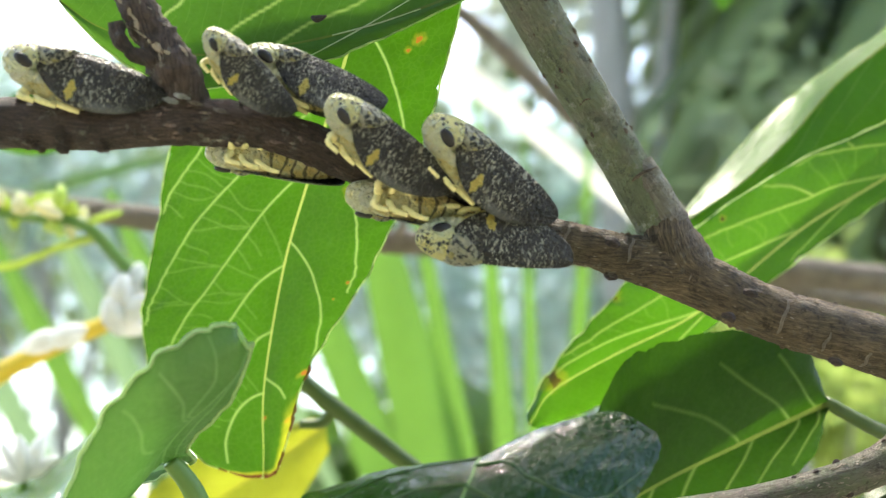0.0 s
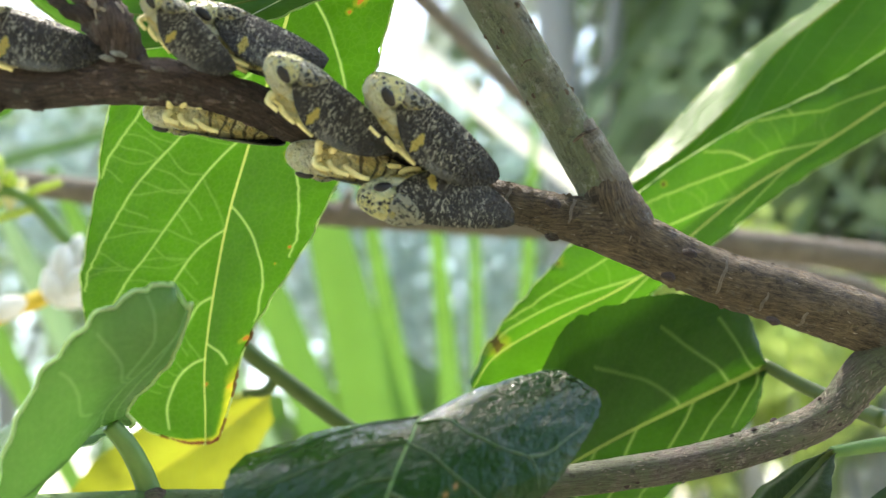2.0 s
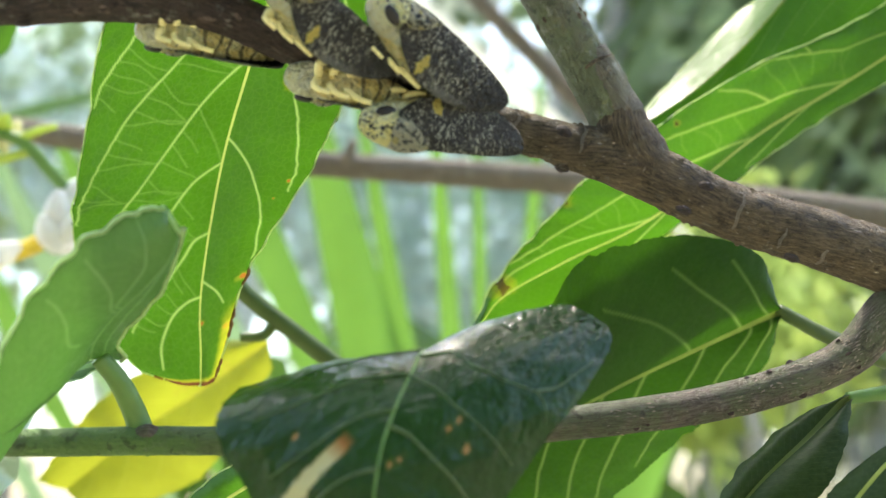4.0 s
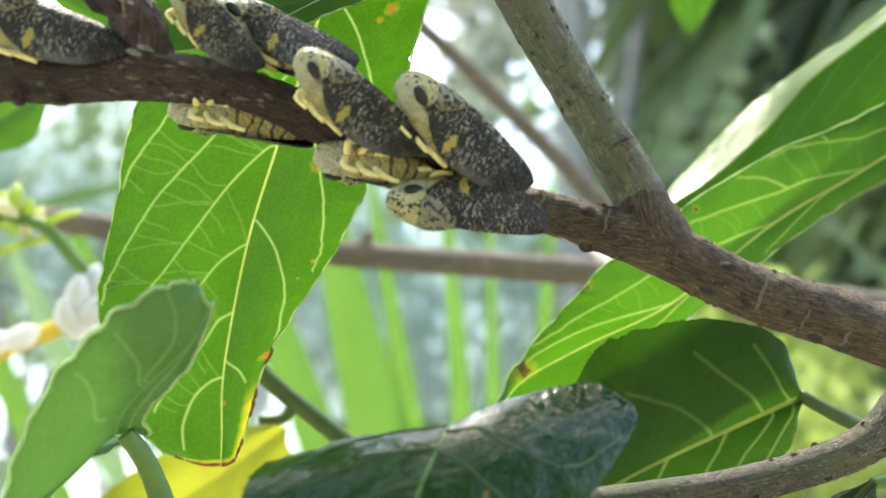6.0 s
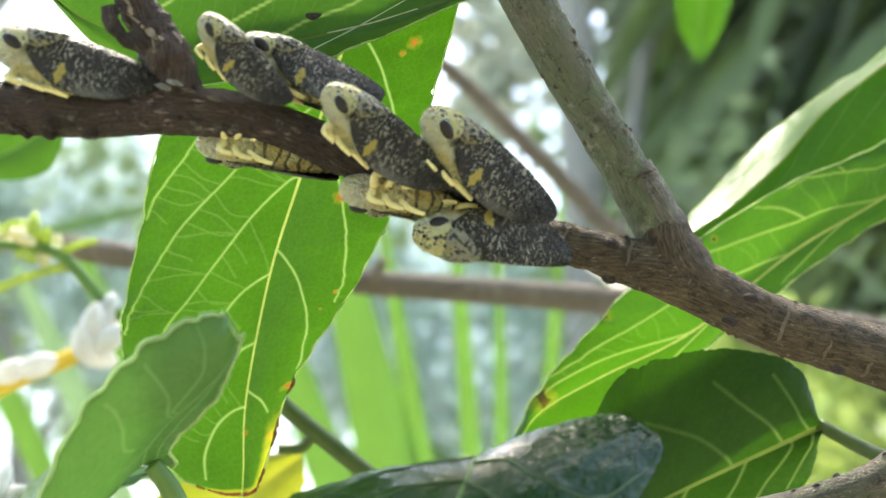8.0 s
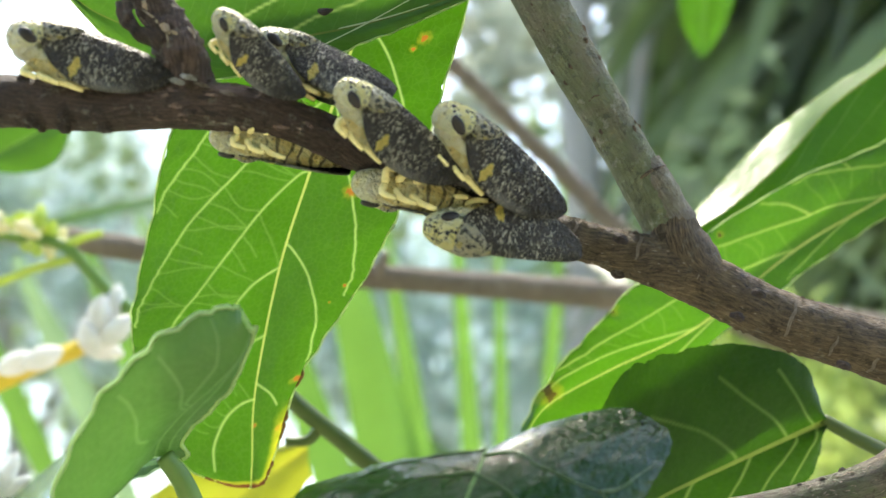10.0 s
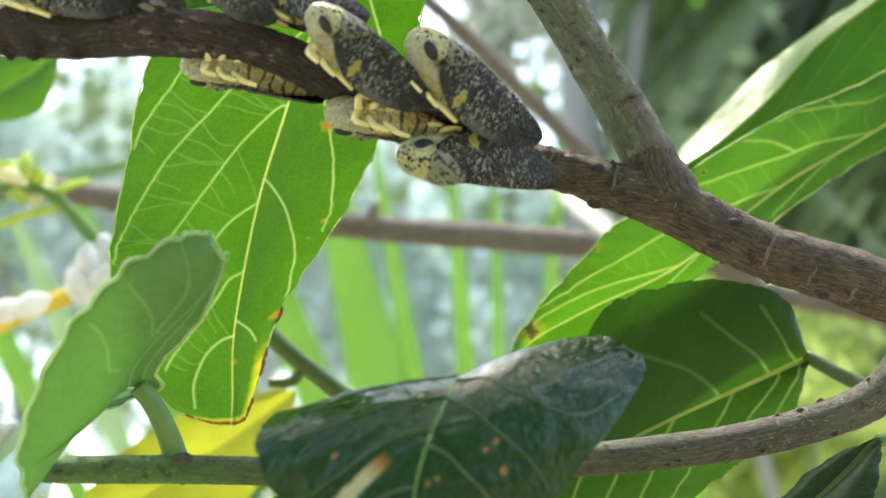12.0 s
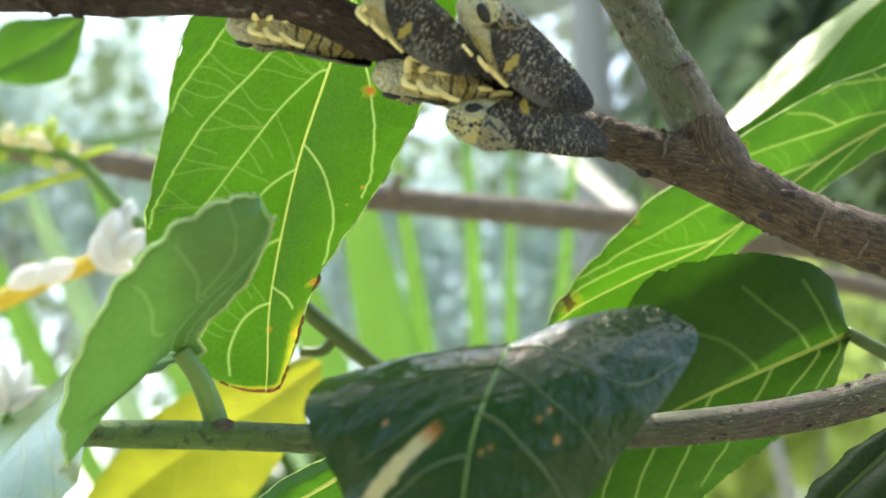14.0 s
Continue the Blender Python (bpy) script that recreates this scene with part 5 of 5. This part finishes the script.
def palm_blade(start, end, width, material, parent, sag=0.0):
    """One pleated palm blade from start to end (mm)."""
    a, b = Vector(start), Vector(end)
    way = (b - a).normalized()
    side = way.cross(Vector((0.15, -1, 0.1))).normalized()
    n = side.cross(way)
    bm = bmesh.new()
    rows = []
    for i in range(17):
        s = i / 16
        w = width * min(1, 0.35 + 3 * s) * (1 - s ** 3) * 0.5 + 0.3
        c = a.lerp(b, s) + Vector((0, 0, -sag * s * s)) + n * (2 * math.sin(3 * s))
        rows.append([bm.verts.new(mm(c + side * (w * k) + n * (w * 0.3 * (1 - abs(k))))) for k in (-1, -0.5, 0, 0.5, 1)])
    for i in range(16):
        for k in range(4):
            bm.faces.new((rows[i][k], rows[i][k + 1], rows[i + 1][k + 1], rows[i + 1][k]))
    return part("blade", bm, material, parent)


palm = thing("palm_frond", "bright green fan palm blades in the soft distance", "palm")
hub = Vector((58.0, 554.0, -372.0))
part("rib", tube([(90.0, 553.9, -1833.4), (86.0, 553.9, -1292.2), (78.0, 553.9, -687.4), (66.0, 553.9, -480.7), (58.0, 554.0, -372.0)], [12, 11, 9, 8, 6], 12, 30, 0.2), BLADE_DEEP, palm)
for tip, wide in (((-106.0, 530.0, 76.0), 30), ((-62.0, 540.0, 108.0), 42), ((-27.0, 554.0, 88.0), 17), ((17.0, 554.0, 100.0), 15), ((46.0, 567.0, 78.0), 11), ((85.0, 567.0, 84.0), 14), ((131.0, 580.0, 40.0), 16), ((200.5, 593.0, -50.4), 30)):
    palm_blade(hub, tip, wide, BLADE, palm)
palm = thing("palm_frond", "feather palm frond with narrow slanting blades in the soft distance", "palm")
part("rib", tube([(-987.5, 659.4, -2041.2), (-950.1, 659.4, -1122.9), (-765.9, 659.4, -388.4), (-545.2, 659.4, -102.0), (-398.2, 659.4, -14.0), (-251.2, 659.4, 41.0), (-133.7, 659.4, 70.3)], [14, 12, 10, 7, 6, 5, 3], 12, 50, 0.2), BLADE_DEEP, palm)
for i in range(11):
    s = i / 10
    base = Vector((-523.2, 659.4, -80.0)).lerp(Vector((-141.0, 659.4, 68.5)), s)
    palm_blade(base, base + Vector((120 + 20 * rng.random(), 20 * rng.uniform(-1, 1), -250 - 30 * rng.random())), 17, BLADE_DEEP if i % 2 else BLADE, palm)


# a bright slanting limb, built as a translucent blade so backlight brightens it
PALE_LIMB = thin_material("pale limb as a translucent sheet", (0.82, 0.79, 0.70), (0.92, 0.89, 0.8), 0.65, 0.5, 40)
dry = thing("palm_frond", "bright pale limb slanting behind the fork, built as a thin blade", "palm")
palm_blade((-75.3, 593.5, 177.2), (183.8, 593.5, -35.2), 15, PALE_LIMB, dry)
part("rib", tube([(187.9, 596.1, -38.0), (245.3, 606.6, -260.4), (279.2, 606.6, -740.4), (295.4, 606.6, -1837.5)], [3, 5, 7, 9], 10, 30, 0.2), PALE_BARK, dry)


# shrubs and trees: stems and crowns of many leaves
def crown(centre, size, leaves, leaf_long, seed, flat=0.4):
    """Many small bent leaves scattered in uneven clumps (metres), as one mesh."""
    r = np.random.RandomState(seed)
    clumps = r.normal(0, 0.5, (max(6, leaves // 60), 3)) * size + centre
    pts, faces = [], []
    for i in range(leaves):
        c = Vector(clumps[r.randint(len(clumps))] + r.normal(0, 0.16, 3) * size)
        way = Vector(r.normal(0, 1, 3) + (0, 0, -0.4)).normalized()
        side = way.cross(Vector(r.normal(0, 1, 3))).normalized()
        n = side.cross(way)
        long = leaf_long * r.uniform(0.6, 1.3)
        w = long * r.uniform(0.22, 0.36)
        k = len(pts)
        pts += [c, c + way * long * 0.4 + side * w, c + way * long * 0.45 - n * long * 0.06, c + way * long * 0.4 - side * w, c + way * long]
        faces += [(k, k + 1, k + 2), (k, k + 2, k + 3), (k + 2, k + 1, k + 4), (k + 3, k + 2, k + 4)]
    mesh = bpy.data.meshes.new("crown")
    mesh.from_pydata([tuple(p) for p in pts], [], faces)
    return mesh


def blade_crown(centre, size, blades, long, wide, way, spread, seed):
    """Many long narrow drooping blades (metres) that run mostly one way, as one mesh."""
    r = np.random.RandomState(seed)
    pts, faces = [], []
    for i in range(blades):
        c = Vector(np.array(centre) + r.uniform(-1, 1, 3) * size)
        d = (Vector(way) + Vector(r.normal(0, spread, 3))).normalized()
        side = d.cross(Vector(r.normal(0, 0.5, 3) + (0, -1, 0))).normalized()
        l, w = long * r.uniform(0.6, 1.3), wide * r.uniform(0.6, 1.3)
        k = len(pts)
        for u, v in ((0, 0.2), (0.3, 1), (0.65, 0.8), (1, 0.05)):
            q = c + d * (l * u) + Vector((0, 0, -0.25 * l * u * u))
            pts += [q - side * (w * v / 2), q + side * (w * v / 2)]
        faces += [(k + 2 * m, k + 2 * m + 1, k + 2 * m + 3, k + 2 * m + 2) for m in range(3)]
    mesh = bpy.data.meshes.new("crown")
    mesh.from_pydata([tuple(p) for p in pts], [], faces)
    return mesh


FOLIAGE = thin_material("far foliage", (0.06, 0.12, 0.03), (0.20, 0.38, 0.05), 0.5, 0.45, 20)
FOLIAGE_SHADE = thin_material("shaded long foliage", (0.13, 0.16, 0.11), (0.29, 0.37, 0.21), 0.45, 0.5, 20)
FOLIAGE_MID = thin_material("soft green foliage", (0.12, 0.17, 0.07), (0.26, 0.40, 0.12), 0.5, 0.45, 20)
FOLIAGE_LIME = thin_material("lime far foliage", (0.26, 0.33, 0.10), (0.65, 0.78, 0.2), 0.6, 0.45, 20)
FOLIAGE_GREY = thin_material("grey green far foliage", (0.18, 0.22, 0.13), (0.32, 0.44, 0.2), 0.5, 0.5, 20)
# near-white grey leaves: haze painted as foliage colour
FOLIAGE_PALE = thin_material("grey foliage paled for haze", (0.62, 0.64, 0.58), (0.66, 0.72, 0.58), 0.5, 0.5, 20)
# the haze of distance is put into this leaf colour
FOLIAGE_HAZE = thin_material("far foliage paled for haze", (0.60, 0.69, 0.63), (0.68, 0.80, 0.70), 0.5, 0.5, 20)
TRUNK = bark_material("pale grey trunk", (0.74, 0.72, 0.67), (0.58, 0.56, 0.52), (0.2, 0.24, 0.12), 0.2)


def tree(name, label, foot, height, radius, crown_at, size, leaves, leaf_long, material, seed, category="tree"):
    """A trunk with limbs and a crown. foot: x, y in metres."""
    top = thing(name, label, category, "trees behind")
    x, y = foot
    r = random.Random(seed)
    wob = [(x * 1000 + r.uniform(-40, 40) * (i > 0), y * 1000 + r.uniform(-40, 40) * (i > 0), height * i / 5 * 1000) for i in range(6)]
    part("trunk", tube(wob, [radius * 1000 * (1.1 - 0.1 * i) for i in range(6)], 14, 40, radius * 60, 0.05, place=metres), TRUNK, top)
    for i in range(5):
        start = Vector(wob[2 + i % 3])
        end = Vector(((crown_at[0] + size[0] * r.uniform(-0.7, 0.7)) * 1000, (crown_at[1] + size[1] * r.uniform(-0.7, 0.7)) * 1000, (crown_at[2] + size[2] * r.uniform(-0.4, 0.6)) * 1000))
        part("limb", tube([start, start.lerp(end, 0.5) + Vector((0, 0, 60)), end], [radius * 450, radius * 300, radius * 120], 8, 14, radius * 30, 0.1, place=metres), TRUNK, top)
    ob = new("crown", crown(np.array(crown_at), np.array(size), leaves, leaf_long, seed))
    ob.data.materials.append(material)
    ob.parent = top
    return top


tree("tree", "pale grey trunk of a tree with thin foliage", (0.30, 1.75), 3.8, 0.04, (0.9, 1.9, 2.8), (0.6, 0.5, 0.5), 1200, 0.12, FOLIAGE, 11)
shrub = tree("shrub", "grey green shrub with long drooping blades behind the fork", (0.8, 1.8), 2.0, 0.02, (0.9, 1.8, 1.95), (0.5, 0.4, 0.38), 1500, 0.06, FOLIAGE_GREY, 12, "shrub")
for at, size, count, mat, seed in (((1.5, 2.75, 2.75), (0.8, 0.2, 0.8), 900, FOLIAGE_SHADE, 8), ((1.2, 2.1, 2.3), (0.62, 0.25, 0.62), 1700, FOLIAGE_SHADE, 5), ((1.12, 1.75, 2.15), (0.6, 0.2, 0.6), 260, FOLIAGE_MID, 6)):
    ob = new("crown", blade_crown(at, size, count, 0.42, 0.035, (-0.55, 0.0, -0.75), 0.22, seed))
    ob.data.materials.append(mat)
    ob.parent = shrub
    tagged(ob, "long drooping grey green blades", kind="stuff")
# shrub added to tone down the glaring gap between trunk and limb
tree("shrub", "added haze-pale shrub that mutes the bright gap by the trunk", (0.55, 2.9), 2.5, 0.02, (0.36, 2.8, 2.75), (0.24, 0.3, 0.34), 420, 0.1, FOLIAGE_PALE, 17, "shrub")
tree("shrub", "sunlit lime green shrub below the branch", (0.30, 0.95), 1.35, 0.01, (0.29, 0.92, 1.42), (0.16, 0.2, 0.09), 1500, 0.034, FOLIAGE_LIME, 13, "shrub")
tree("shrub", "green shrub under the palm", (0.0, 1.7), 1.5, 0.02, (0.0, 1.7, 1.2), (0.38, 0.4, 0.22), 1000, 0.1, FOLIAGE, 14, "shrub")
tree("shrub", "airy green shrub with gaps to the sky", (-0.7, 2.0), 1.8, 0.02, (-0.7, 2.0, 1.75), (0.6, 0.4, 0.45), 380, 0.055, FOLIAGE_GREY, 15, "shrub")
for i, (x, y, h, w) in enumerate(((4.0, 10, 8, 2.6), (6.5, 12, 8, 2.6), (-8, 13, 4, 2.6))):
    tree("far_tree", "distant green garden tree", (x, y), h * 0.8, 0.12, (x, y, h * 0.55), (w * 0.6, 1.2, h * 0.33), 2800 if x > 0 else 900, 0.35, FOLIAGE_GREY, 30 + i)
# out of view behind the camera, added to block low sky light
for i, (x, y) in enumerate(((-3.5, -3.4), (0.2, -5.2), (3.6, -3.0))):
    tree("hedge_tree", "unseen hedge tree added behind the camera to block low sky", (x, y), 2.2, 0.08, (x, y, 1.5), (1.3, 1.0, 0.8), 2000, 0.25, FOLIAGE, 60 + i)
# unseen as well: a tall dark mass for the glossy leaf to reflect
tree("hedge_tree", "unseen tall tree added behind the camera to darken reflections", (0.6, -4.6), 4.5, 0.14, (0.0, -4.4, 4.4), (3.4, 1.2, 1.8), 5200, 0.36, FOLIAGE, 64)
# unseen canopy above the camera, added so glossy surfaces mirror dark leaves with gaps
tree("overhanging_tree", "unseen canopy added overhead to cut front light and reflections", (-1.4, -2.6), 3.6, 0.1, (0.1, -1.3, 3.9), (1.4, 0.9, 0.5), 2300, 0.2, FOLIAGE, 75)
# added above the upper edge of the view, blocks sky light for more contrast
tree("overhanging_tree", "unseen crown added above the view to block part of the sky", (-2.2, 3.6), 4.6, 0.1, (0.0, 2.9, 4.6), (1.7, 0.9, 0.6), 3200, 0.2, FOLIAGE, 71)
# far row of trees; their bleached leaves stand in for haze
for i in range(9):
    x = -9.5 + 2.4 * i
    tree("hazy_tree", "far garden tree with haze put into its leaf colour", (x, 18 + (i % 3)), 6, 0.15, (x, 18 + (i % 3), 6.7 if x < -1 else 5.9), (1.8, 1.2, 3.4 if x < -1 else 3.0), 8500, 0.22, FOLIAGE_HAZE, 80 + i)

# each thing's own point at its foot
bpy.context.view_layer.update()
for top in [o for o in scene.objects if o.type == "EMPTY" and o.parent is None and not o.name.startswith("planthopper")]:
    corners = np.array([c.matrix_world @ v.co for c in top.children if c.type == "MESH" for v in list(c.data.vertices)[::7]])
    low, high = corners.min(axis=0), corners.max(axis=0)
    foot = Vector(((low[0] + high[0]) / 2, (low[1] + high[1]) / 2, low[2]))
    top.location = foot
    for child in top.children:
        child.matrix_parent_inverse = Matrix.Translation(-foot)
